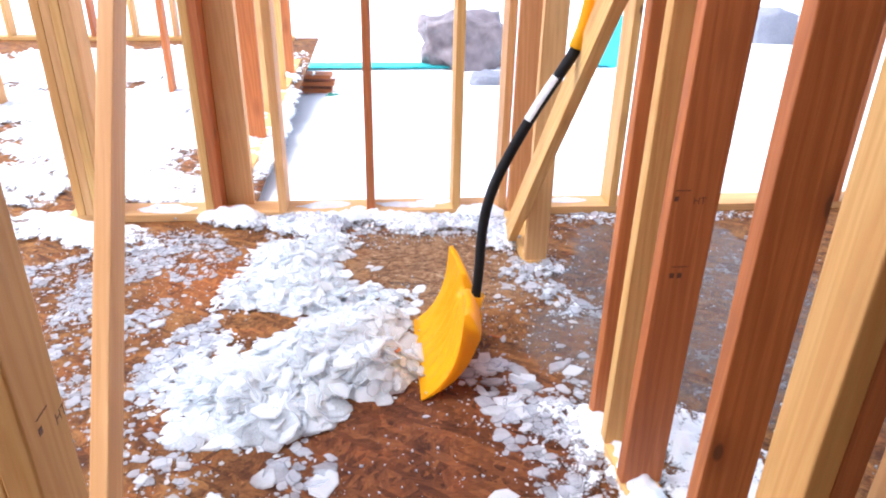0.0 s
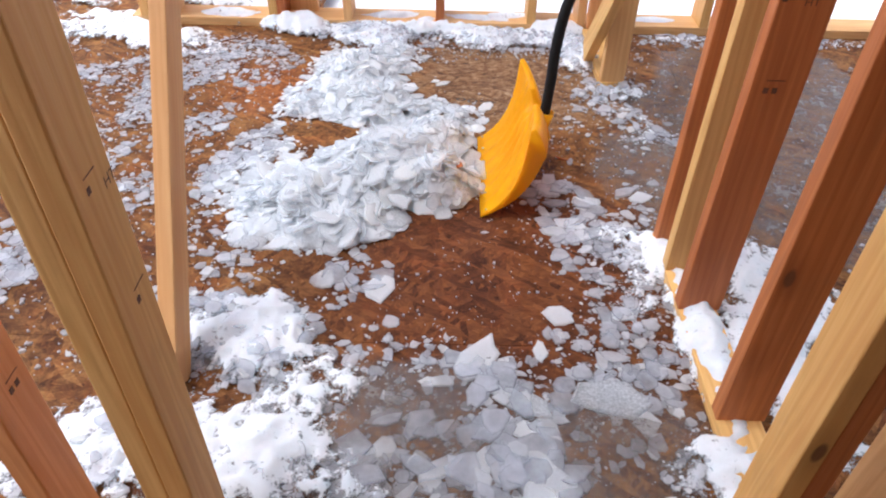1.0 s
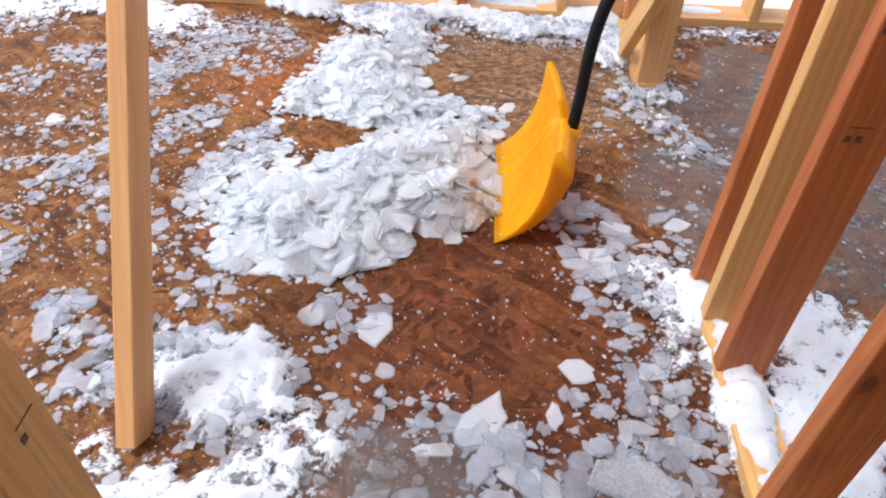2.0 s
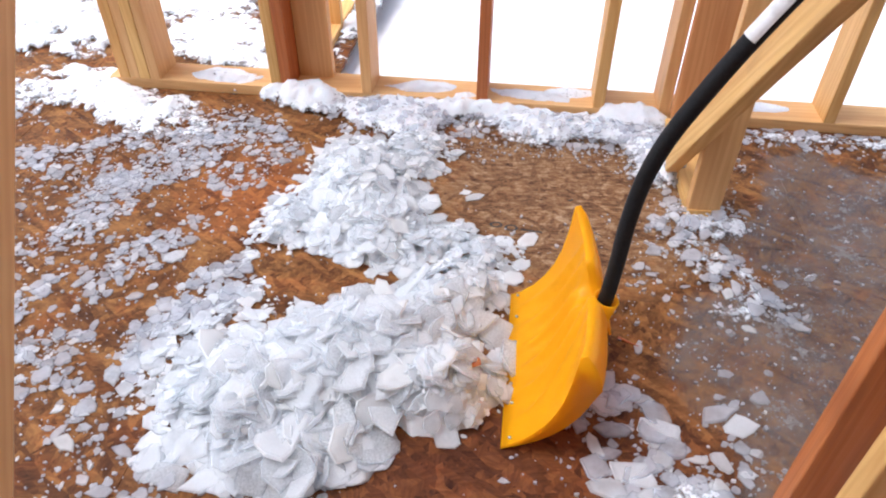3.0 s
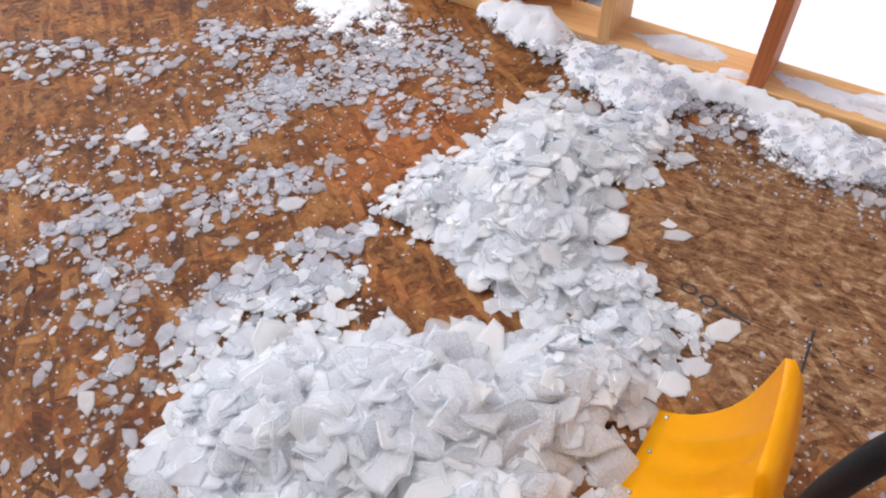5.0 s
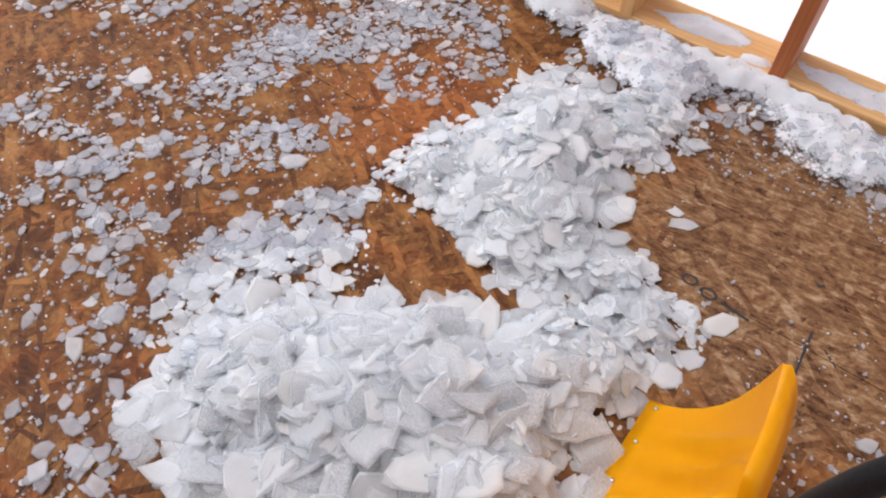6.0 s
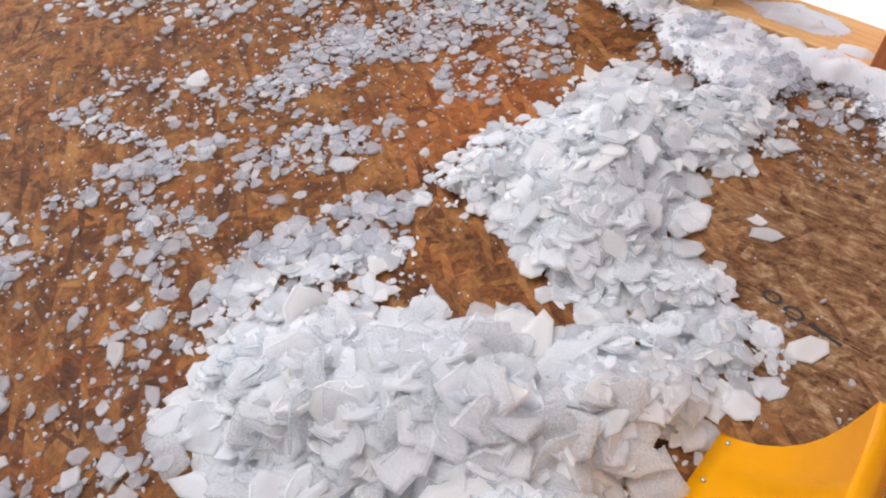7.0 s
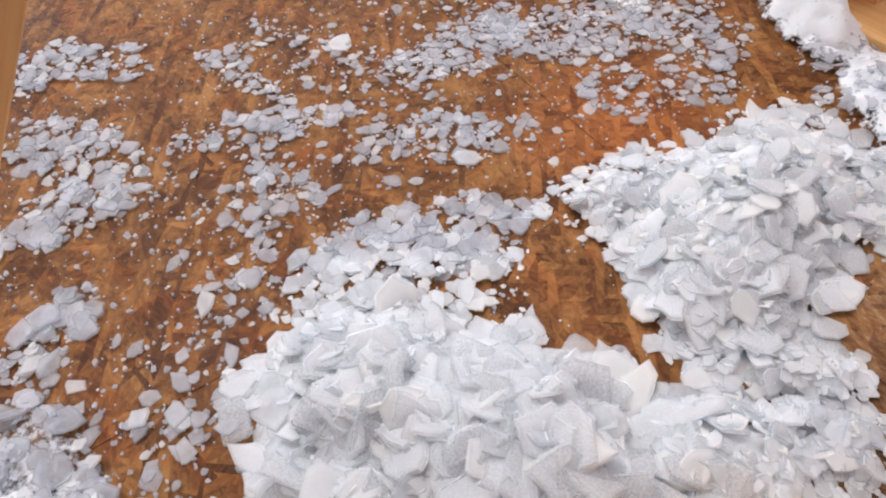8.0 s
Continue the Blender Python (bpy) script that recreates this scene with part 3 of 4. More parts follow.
far = wall("wall_far", "far framed wall of orange fir studs")
plate_x(far, -4.1, -0.8, 7.6, 7.74, PINE)
plate_x(far, -4.1, -0.8, 7.6, 7.74, PINE, TOP, "top_plate")
for k in range(8):
    stud(far, -4.05 + 0.406 * k, -4.012 + 0.406 * k, 7.6, 7.74, (FIR, PINE, HONEY)[k % 3])

inner = wall("wall_inner", "inner stud framing of orange fir in the far room")
stud(inner, -1.465, -1.427, 5.2, 5.29, FIR, z0=0.0)
for k, x in enumerate((-2.86, -2.80, -2.70, -2.50)):
    stud(inner, x, x + 0.038, 4.75 + 0.1 * (k % 2), 4.84 + 0.1 * (k % 2), (FIR, HONEY)[k % 2], z0=0.0)
board("cross_brace", (-2.45, 4.6, 0.0), (-3.3, 4.62, 1.9), 0.038, 0.089, (0, 1, 0), FIR, inner)
board("cross_brace", (-2.62, 4.66, 0.0), (-3.5, 4.68, 1.6), 0.038, 0.089, (0, 1, 0), HONEY, inner)

# leaning temporary braces
tagged(board("diagonal_brace", (-0.548, 0.985, 0.012), (-0.548 - 0.038 * 2.25, 0.985 + 0.745 * 2.25, 2.26), 0.038, 0.089, (1, 0, 0), HONEY),
       "leaning pine two-by-four brace footed in snow", "brace", "braces")
tagged(board("diagonal_brace", (0.607, 2.675, 0.065), (0.607, 2.675 - 0.92 * 2.2, 2.265), 0.038, 0.089, (1, 0, 0), PINE),
       "leaning pale pine brace holding up the shovel", "brace", "braces")



# mill stamps on the lumber
def stamp(parent, place, along, up, size, text="", bars=0):
    """Ink on a board's face: words that can be read, or plain bars."""
    x, y = Vector(along), Vector(up)
    m = Matrix((x, y, x.cross(y))).transposed().to_4x4()
    m.translation = place
    if text:
        cu = bpy.data.curves.new("stamp", "FONT")
        cu.body, cu.size = text, size
        cu.materials.append(STAMP)
        ob = new("stamp", cu)
        put_under(ob, parent, m)
    for k in range(bars):
        bm = bmesh.new()
        w = size * (0.9 if k == 0 else 0.26)
        h = size * (0.05 if k == 0 else 0.3)
        dx, dy = (0.0, size * 0.85) if k == 0 else (-size * 0.35 + size * 0.42 * (k - 1), size * 0.2)
        box_into(bm, dx - w / 2, dx + w / 2, dy, dy + h, -0.0002, 0.0003)
        part("stamp_bar", bm, STAMP, parent, "faded mill stamp", m)


stamp(STAMPED_E, (0.676, 1.2295, 0.80), (1, 0, 0), (0, 0, 1), 0.021, "HT")
stamp(STAMPED_E, (0.652, 1.2295, 0.80), (1, 0, 0), (0, 0, 1), 0.034, "", 2)
stamp(STAMPED_E, (0.674, 1.2295, 0.62), (1, 0, 0), (0, 0, 1), 0.04, "", 3)
stamp(STAMPED_S, (-0.3345, 0.625, 0.80), (0, 1, 0), (0, 0, 1), 0.021, "HT")
stamp(STAMPED_S, (-0.3345, 0.603, 0.81), (0, 1, 0), (0, 0, 1), 0.03, "", 2)
stamp(STAMPED_S, (-0.3345, 0.623, 0.63), (0, 1, 0), (0, 0, 1), 0.034, "", 2)
stamp(STAMPED_W, (-0.5665, 0.624, 0.44), (0, 1, 0), (0, 0, 1), 0.036, "", 3)

# ---------------------------------------------------------------- snow shovel
def shovel():
    ob = tagged(empty("snow_shovel", 0.155, 1.852, 0.0), "yellow plastic snow shovel with bent black shaft leaning upright", "shovel")
    # scoop: profile across (x, z) from the cutting edge to the rolled top, swept along y
    prof = [(0.150, 0.004), (0.178, 0.022), (0.209, 0.048), (0.236, 0.082), (0.257, 0.122), (0.272, 0.165), (0.282, 0.21), (0.288, 0.25), (0.292, 0.283)]
    back = [(0.304, 0.288), (0.322, 0.262), (0.337, 0.226), (0.342, 0.205)]
    ny = 121
    y0, y1 = 1.637, 2.078
    rows = prof + back
    verts, faces = [], []
    for r, (x, z) in enumerate(rows):
        s = r / (len(prof) - 1)
        for k in range(ny):
            w = k / (ny - 1)
            y = y0 + (y1 - y0) * w
            mid = abs(w - 0.5) * 2
            dx, dz = 0.0, 0.0
            if r < len(prof):
                for c in (-0.78, -0.46, -0.15, 0.15, 0.46, 0.78):
                    q = (2 * w - 1) - c * (1.08 - 0.5 * s)
                    (xa, za), (xb, zb) = prof[max(r - 1, 0)], prof[min(r + 1, len(prof) - 1)]
                    run = math.hypot(xb - xa, zb - za)
                    rise = 0.019 * math.exp(-(q / 0.05) ** 2) * math.sin(math.pi * min(1, max(0, (s - 0.12) / 0.86)))
                    dx -= rise * (zb - za) / run
                    dz += rise * (xb - xa) / run
                dx -= 0.028 * mid ** 3 * s * (1 - s * 0.3)
            else:
                dx -= 0.02 * mid ** 3
            notch = math.exp(-((w - 0.5) / 0.085) ** 4)
            if s > 0.8:
                dz -= 0.062 * notch * min(1, (s - 0.8) / 0.2)
                dx += 0.020 * notch * min(1, (s - 0.8) / 0.2)
            if s > 0.6:
                dz += 0.012 * max(0, mid - 0.75) / 0.25 * min(1, (s - 0.6) / 0.4)
            verts.append((x + dx, y, max(z + dz, 0.003)))
    for r in range(len(rows) - 1):
        for k in range(ny - 1):
            a = r * ny + k
            faces.append((a, a + 1, a + 1 + ny, a + ny))
    # side flanges folded back, narrowing to nothing at the cutting edge
    for k, sign in ((0, -1), (ny - 1, 1)):
        start = len(verts)
        for r in range(len(prof)):
            v = verts[r * ny + k]
            s = r / (len(prof) - 1)
            verts.append((v[0] + 0.050 * s ** 0.8, v[1] + sign * 0.005, max(v[2] - 0.078 * s * s, 0.003)))
        for r in range(len(prof) - 1):
            a, b = r * ny + k, (r + 1) * ny + k
            q = (a, b, start + r + 1, start + r)
            faces.append(q if sign > 0 else q[::-1])
        cap = [(len(prof) - 1 + r) * ny + k for r in range(len(back) + 1)] + [start + len(prof) - 1]
        faces.append(cap if sign < 0 else cap[::-1])
    bm = bmesh.new()
    vs = [bm.verts.new(v) for v in verts]
    for f in faces:
        bm.faces.new([vs[i] for i in f])
    # the fold between scoop and rolled lip, and the side folds, are sharp
    fold = set(vs[(len(prof) - 1) * ny:len(prof) * ny]) | {vs[r * ny + k] for r in range(len(prof)) for k in (0, ny - 1)}
    for e in bm.edges:
        if e.verts[0] in fold and e.verts[1] in fold:
            e.smooth = False
    bmesh.ops.recalc_face_normals(bm, faces=bm.faces)
    bmesh.ops.solidify(bm, geom=bm.faces[:], thickness=0.0035)
    blade = part("blade", bm, YELLOW, ob, "bright yellow ribbed plastic scoop", None, True)
    for y in (1.652, 1.739, 1.826, 1.913, 1.994, 2.067):
        bm = bmesh.new()
        bmesh.ops.create_uvsphere(bm, u_segments=10, v_segments=6, radius=0.0042)
        part("screw", bm, STEEL, blade, "steel screw head", Matrix.Translation((0.167, y, 0.0175)) @ Matrix.Diagonal((1, 1, 0.6, 1)), True)
    # socket
    bm = bmesh.new()
    bmesh.ops.create_cone(bm, cap_ends=False, segments=24, radius1=0.022, radius2=0.027, depth=0.11)
    bmesh.ops.solidify(bm, geom=bm.faces[:], thickness=0.004)
    part("socket", bm, YELLOW, ob, "yellow plastic socket", pose(0.326, 1.852, 0.185, 0, 12, 0), True)
    # bent shaft
    pts = [(0.318, 0.14), (0.334, 0.22), (0.342, 0.33), (0.345, 0.43), (0.356, 0.53), (0.379, 0.615), (0.416, 0.70), (0.461, 0.79),
           (0.507, 0.872), (0.545, 0.935), (0.573, 0.985), (0.589, 1.03)]
    tube("shaft", [(x, 1.852, z) for x, z in pts], 0.0155, BLACK, ob, "black foam-covered bent shaft")
    tube("label_wrap", [(x, 1.852, z) for x, z in ((0.464, 0.796), (0.507, 0.872), (0.534, 0.917))], 0.0162, LABEL, ob, "worn white paper label", 20, 6, (1, 10))
    tube("grip", [(0.578, 1.852, 0.995), (0.592, 1.852, 1.035), (0.601, 1.852, 1.075), (0.610, 1.852, 1.13)], 0.021, YELLOW, ob, "yellow plastic grip sleeve")
    ring = [(0.618 + 0.012 * (1 - math.cos(a)), 1.852 + 0.06 * math.sin(a), 1.19 - 0.07 * math.cos(a)) for a in np.linspace(0, 2 * math.pi, 25)]
    tube("handle_loop", ring, 0.013, YELLOW, ob, "yellow plastic handle loop")
    return ob


def tube(name, pts, radius, mat, parent, label="", sides=20, steps=6, arc=None):
    """A round bar along a smooth line through the points."""
    p = [Vector(q) for q in pts]
    line = []
    for k in range(len(p) - 1):
        a, b, c, d = p[max(k - 1, 0)], p[k], p[k + 1], p[min(k + 2, len(p) - 1)]
        for s in range(steps):
            t = s / steps
            line.append(0.5 * ((2 * b) + (c - a) * t + (2 * a - 5 * b + 4 * c - d) * t * t + (3 * b - a - 3 * c + d) * t ** 3))
    line.append(p[-1])
    bm = bmesh.new()
    rings = []
    ref = Vector((0, 1, 0))
    for k, q in enumerate(line):
        d = (line[min(k + 1, len(line) - 1)] - line[max(k - 1, 0)]).normalized()
        u = ref - d * ref.dot(d)
        if u.length < 0.2:
            u = Vector((1, 0, 0)) - d * d.x
        u.normalize()
        w = d.cross(u)
        rings.append([bm.verts.new(q + radius * (u * math.cos(2 * math.pi * i / sides) + w * math.sin(2 * math.pi * i / sides))) for i in range(sides)])
    for a, b in zip(rings, rings[1:]):
        for i in range(*(arc or (0, sides))):
            bm.faces.new((a[i], a[(i + 1) % sides], b[(i + 1) % sides], b[i]))
    if arc is None:
        bm.faces.new(rings[0][::-1])
        bm.faces.new(rings[-1])
    return part(name, bm, mat, parent, label, None, True)


shovel()

# ---------------------------------------------------------------- ice piles
# rows: x, y, half length, half width, turn, height, flakes a square metre, smallest, largest
NEAR_PILE = [
    (-0.165, 1.82, 0.30, 0.215, 8, 0.122, 9500, 0.012, 0.13),
    (-0.005, 2.03, 0.20, 0.14, 62, 0.085, 7000, 0.012, 0.07),
    (0.06, 2.20, 0.14, 0.09, 20, 0.035, 7000, 0.012, 0.065),
    (0.01, 1.75, 0.16, 0.11, 12, 0.11, 7000, 0.012, 0.07),
    (-0.39, 1.72, 0.25, 0.18, 50, 0.06, 6500, 0.014, 0.10),
    (-0.25, 1.58, 0.19, 0.11, 15, 0.04, 5500, 0.02, 0.115),
    (-0.55, 1.82, 0.26, 0.13, 66, 0.018, 5500, 0.01, 0.06),
]
FAR_PILE = [
    (-0.30, 2.46, 0.36, 0.20, -76, 0.095, 7000, 0.012, 0.08),
    (-0.24, 2.31, 0.21, 0.14, 15, 0.075, 6500, 0.014, 0.09),
    (-0.46, 2.34, 0.23, 0.11, 72, 0.035, 7000, 0.012, 0.055),
    (-0.075, 2.23, 0.14, 0.075, 45, 0.04, 6500, 0.012, 0.06),
    (-0.02, 2.27, 0.10, 0.07, 60, 0.03, 6500, 0.012, 0.055),
    (-0.20, 2.66, 0.16, 0.14, 60, 0.05, 6500, 0.012, 0.06),
]
BARE = [(-0.35, 2.085, 0.15, 0.06, 8)]


def pile(name, blobs, label, seed, singles):
    ob = tagged(empty(name, blobs[0][0], blobs[0][1], 0), label, "ice pile", "ice piles")
    core = [(b[0], b[1], b[2] * 0.86, b[3] * 0.86, b[4], b[5]) for b in blobs]
    heap_mesh("packed_ice", core, 0.009, SLUSH, ob, "crushed greyish ice core", 0.010, 3, 0.8, True, -0.022, BARE)
    places = scatter(blobs, seed, BARE, 0.6, core)
    order = np.argsort(-places[:, 3])
    places = places[order]
    turns = slope_turns(places, core, seed + 1, 0.38)
    flakes_single(places[:singles], turns[:singles], ob)
    flakes_joined("flake_rubble", places[singles:], turns[singles:], FLAKES, ICE_LOOSE, ob)


pile("ice_pile", NEAR_PILE, "heap of broken white ice flakes against the shovel", 21, 300)
pile("ice_pile", FAR_PILE, "heap of broken white ice flakes on the boards", 31, 300)

# thinner litter
LITTER_NORTH = [
    (-0.302, 2.9, 0.26, 0.15, -6, 0.055, 4160, 0.008, 0.045),
    (0.268, 2.89, 0.44, 0.12, -3, 0.045, 4480, 0.0064, 0.04),
    (0.575, 2.76, 0.24, 0.13, -81, 0.045, 3200, 0.008, 0.045),
    (-0.561, 2.96, 0.17, 0.09, -24, 0.042, 3520, 0.008, 0.045),
    (0.688, 2.46, 0.14, 0.1, -2, 0.028, 2880, 0.008, 0.05),
    (0.683, 2.24, 0.24, 0.09, -49, 0.0175, 2400, 0.0096, 0.06),
    (0.74, 2.09, 0.12, 0.05, 8, 0.014, 2560, 0.0096, 0.05),
    (0.522, 2.18, 0.11, 0.06, -69, 0, 1120, 0.008, 0.05),
    (1.348, 2.93, 0.7, 0.06, 0, 0.021, 2560, 0.008, 0.05),
]
LITTER_EAST = [
    (0.42, 1.67, 0.20, 0.10, -56, 0.002, 1900, 0.014, 0.09),
    (0.566, 1.47, 0.13, 0.13, -18, 0.021, 2160, 0.0084, 0.06),
    (0.529, 1.59, 0.14, 0.08, 15, 0.009, 1800, 0.0105, 0.08),
    (0.641, 1.7, 0.12, 0.05, -52, 0, 900, 0.014, 0.08),
    (0.523, 1.3, 0.12, 0.15, 13, 0.012, 1980, 0.0084, 0.06),
    (0.438, 1.1, 0.18, 0.14, -41, 0.0072, 2340, 0.0084, 0.08),
    (0.176, 0.98, 0.22, 0.1, -61, 0.0072, 2520, 0.0084, 0.09),
    (0.091, 0.77, 0.26, 0.12, -2, 0.0048, 1980, 0.0084, 0.1),
    (0.571, 0.78, 0.08, 0.12, -54, 0.024, 1800, 0.007, 0.04),
    (0.325, 1.85, 0.35, 0.1, 70, 0, 450, 0.0056, 0.03),
]
LITTER_SOUTH = [
    (-0.392, 1.11, 0.17, 0.15, -11, 0.027, 2340, 0.0084, 0.07),
    (-0.318, 0.8, 0.16, 0.13, -23, 0.024, 1620, 0.0084, 0.06),
    (-0.242, 0.64, 0.16, 0.08, 3, 0.018, 1620, 0.0084, 0.06),
    (-0.648, 0.8, 0.2, 0.16, 30, 0.027, 1800, 0.0084, 0.06),
    (-0.6, 1.16, 0.24, 0.13, 2, 0.024, 2340, 0.0105, 0.07),
    (-0.186, 1.38, 0.11, 0.09, -1, 0.0036, 1980, 0.014, 0.09),
    (-0.496, 1.36, 0.12, 0.08, 40, 0.0024, 1620, 0.0105, 0.07),
    (-0.259, 1.24, 0.16, 0.05, 20, 0.0018, 1440, 0.007, 0.05),
    (-0.062, 1.1, 0.2, 0.1, -30, 0.0018, 1620, 0.0056, 0.05),
]
LITTER_WEST = [
    (-0.838, 1.26, 0.14, 0.07, 113, 0.006, 6750, 0.0105, 0.07),
    (-1.284, 1.45, 0.2, 0.09, 41, 0.006, 5850, 0.0084, 0.05),
    (-1.096, 1.38, 0.17, 0.08, 73, 0.006, 7200, 0.0084, 0.055),
    (-1.097, 1.78, 0.22, 0.06, 67, 0.006, 7200, 0.0084, 0.05),
    (-0.917, 1.77, 0.13, 0.05, 6, 0.006, 7200, 0.007, 0.045),
    (-1.286, 1.84, 0.17, 0.04, 20, 0.006, 8250, 0.007, 0.045),
    (-1.046, 2.29, 0.18, 0.09, 86, 0.006, 10350, 0.007, 0.04),
    (-0.92, 2.55, 0.2, 0.1, 49, 0.006, 10800, 0.007, 0.04),
    (-0.83, 2.1, 0.2, 0.07, 57, 0.006, 8550, 0.007, 0.045),
    (-0.624, 1.92, 0.2, 0.09, 62, 0.006, 8550, 0.0084, 0.05),
]
LITTER_WEST_FAR = [
    (-1.572, 1.54, 0.22, 0.1, 63, 0.006, 5500, 0.0084, 0.05),
    (-0.535, 1.4, 0.12, 0.05, 65, 0.006, 2700, 0.0105, 0.06),
    (-1.271, 2.49, 0.2, 0.07, -12, 0.006, 4500, 0.007, 0.05),
    (-0.878, 1.72, 0.16, 0.06, -32, 0.006, 2700, 0.0084, 0.05),
    (-1.007, 2.68, 0.3, 0.06, 20, 0.006, 5700, 0.007, 0.045),
    (-0.805, 2.78, 0.25, 0.1, 0, 0.006, 4500, 0.007, 0.045),
    (-1.668, 2.2, 0.35, 0.12, 25, 0.006, 3000, 0.0084, 0.05),
    (-1.757, 2.7, 0.35, 0.12, 10, 0.006, 3000, 0.0084, 0.05),
    (-0.669, 2.58, 0.2, 0.09, 60, 0.006, 4800, 0.007, 0.045),
    (-1.171, 2.05, 0.3, 0.1, 30, 0.006, 2100, 0.007, 0.04),
]
LITTER_MID = [
    (-0.63, 1.62, 0.24, 0.15, 60, 0, 1000, 0.01, 0.06),
    (-0.78, 1.80, 0.36, 0.20, 40, 0, 450, 0.008, 0.05),
    (-0.52, 1.45, 0.24, 0.12, 20, 0, 600, 0.01, 0.06),
    (-1.00, 1.60, 0.35, 0.22, 30, 0, 250, 0.008, 0.045),
    (-0.95, 2.15, 0.45, 0.28, 40, 0, 400, 0.006, 0.035),
    (-1.35, 2.30, 0.35, 0.25, 20, 0, 350, 0.008, 0.045),
    (0.60, 2.02, 0.22, 0.22, 0, 0, 350, 0.008, 0.05),
    (0.38, 1.50, 0.16, 0.12, -50, 0, 1100, 0.01, 0.07),
]
LITTER_NEAR = [
    (0.30, 0.95, 0.38, 0.25, 0, 0, 1200, 0.006, 0.05),
    (-0.15, 0.95, 0.30, 0.20, -20, 0, 1000, 0.006, 0.05),
    (0.52, 1.22, 0.18, 0.22, 0, 0, 1800, 0.006, 0.05),
    (-0.36, 1.08, 0.24, 0.20, 0, 0, 1800, 0.006, 0.05),
    (0.05, 0.65, 0.40, 0.15, 0, 0, 1100, 0.008, 0.06),
    (-0.62, 1.15, 0.30, 0.18, 0, 0, 1800, 0.008, 0.05),
]
CRUMB_FIELD = [
    (-0.820, 2.1, 0.95, 0.75, 0, 0, 800, 0.004, 0.016),
    (0.260, 1.2, 0.6, 0.6, 0, 0, 650, 0.003, 0.012),
    (0.582, 2.2, 0.35, 0.6, 0, 0, 1200, 0.004, 0.016),
    (0.197, 2.85, 0.5, 0.2, 0, 0, 2500, 0.004, 0.016),
    (1.282, 2.2, 0.6, 0.9, 0, 0, 500, 0.004, 0.02),
    (-0.937, 1.3, 0.7, 0.4, 0, 0, 1200, 0.004, 0.018),
]
CLEAR = [(0.24, 2.56, 0.26, 0.16, -1), (0.18, 1.32, 0.24, 0.19, 31)]
for name, rows, seed, label in (
        ("ice_litter", LITTER_NORTH, 51, "broken ice and slush along the foot of the stud wall"),
        ("ice_litter", LITTER_EAST, 61, "large flat ice flakes lying by the doorway"),
        ("ice_litter", LITTER_SOUTH, 71, "frozen slush and flakes near the threshold"),
        ("ice_litter", LITTER_WEST, 81, "patches of crushed ice on wet boards"),
        ("ice_litter", LITTER_MID, 101, "loose broken flakes around the ice piles"),
        ("ice_litter", LITTER_NEAR, 111, "crushed ice frozen onto boards by the threshold"),
        ("ice_litter", LITTER_WEST_FAR, 91, "thin scatter of crushed ice on boards")):
    ob = tagged(empty(name, rows[0][0], rows[0][1], 0), label, "ice", "ice litter", "stuff")
    banks = [r for r in rows if r[5] > 0.003]
    if banks:
        # slush by the north wall takes the lighter copy, all other slush the darker
        heap_mesh("slush", banks, 0.009, THIN_PALE if rows is LITTER_NORTH else THIN, ob, "", 0.008, 3, 0.8, True, -0.003, BARE)
    places = scatter(rows, seed, BARE + CLEAR, 1.0)
    flakes_joined("flakes", places, slope_turns(places, rows, seed + 1, 0.4), FLAKES, ICE_THIN, ob)
places = scatter(CRUMB_FIELD, 95, BARE + CLEAR[:1], 1.0)
tagged(flakes_joined("ice_crumbs", places, slope_turns(places, CRUMB_FIELD, 96, 0.3), CRUMBS, ICE_THIN), "tiny ice crumbs scattered over the boards", "ice", "ice litter")

# soft snow blown in
DRIFTS = [
    (0.675, 1.10, 0.46, 0.075, -90, 0.068),
    (0.84, 1.04, 0.36, 0.15, -85, 0.04),
    (0.90, 1.36, 0.34, 0.17, -65, 0.034),
    (0.655, 1.44, 0.13, 0.07, -80, 0.06),
    (0.66, 0.79, 0.15, 0.10, -60, 0.055),
    (0.57, 1.54, 0.14, 0.07, -25, 0.026),
    (0.575, 1.34, 0.07, 0.16, 0, 0.022),
    (-1.33, 2.90, 0.50, 0.20, -20, 0.04),
    (-1.09, 3.30, 0.30, 0.12, -9, 0.045),
    (-0.62, 2.99, 0.20, 0.08, -10, 0.075),
    (-0.20, 3.06, 0.18, 0.06, 0, 0.058),
    (0.22, 3.07, 0.15, 0.05, 0, 0.055),
    (0.52, 2.99, 0.17, 0.10, 0, 0.08),
    (-0.05, 2.965, 0.72, 0.065, 0, 0.06),
    (-0.95, 3.05, 0.20, 0.06, 0, 0.055),
    (-1.70, 4.10, 0.95, 0.42, -41, 0.04),
    (-0.62, 0.82, 0.30, 0.20, 10, 0.035),
    (-0.26, 0.98, 0.20, 0.20, 0, 0.026),
    (-0.20, 0.74, 0.22, 0.13, 0, 0.022),
    (-0.44, 1.22, 0.16, 0.10, 0, 0.022),
    (-0.39, 1.11, 0.21, 0.17, 0, 0.045),
    (-0.34, 0.82, 0.19, 0.18, 20, 0.04),
]
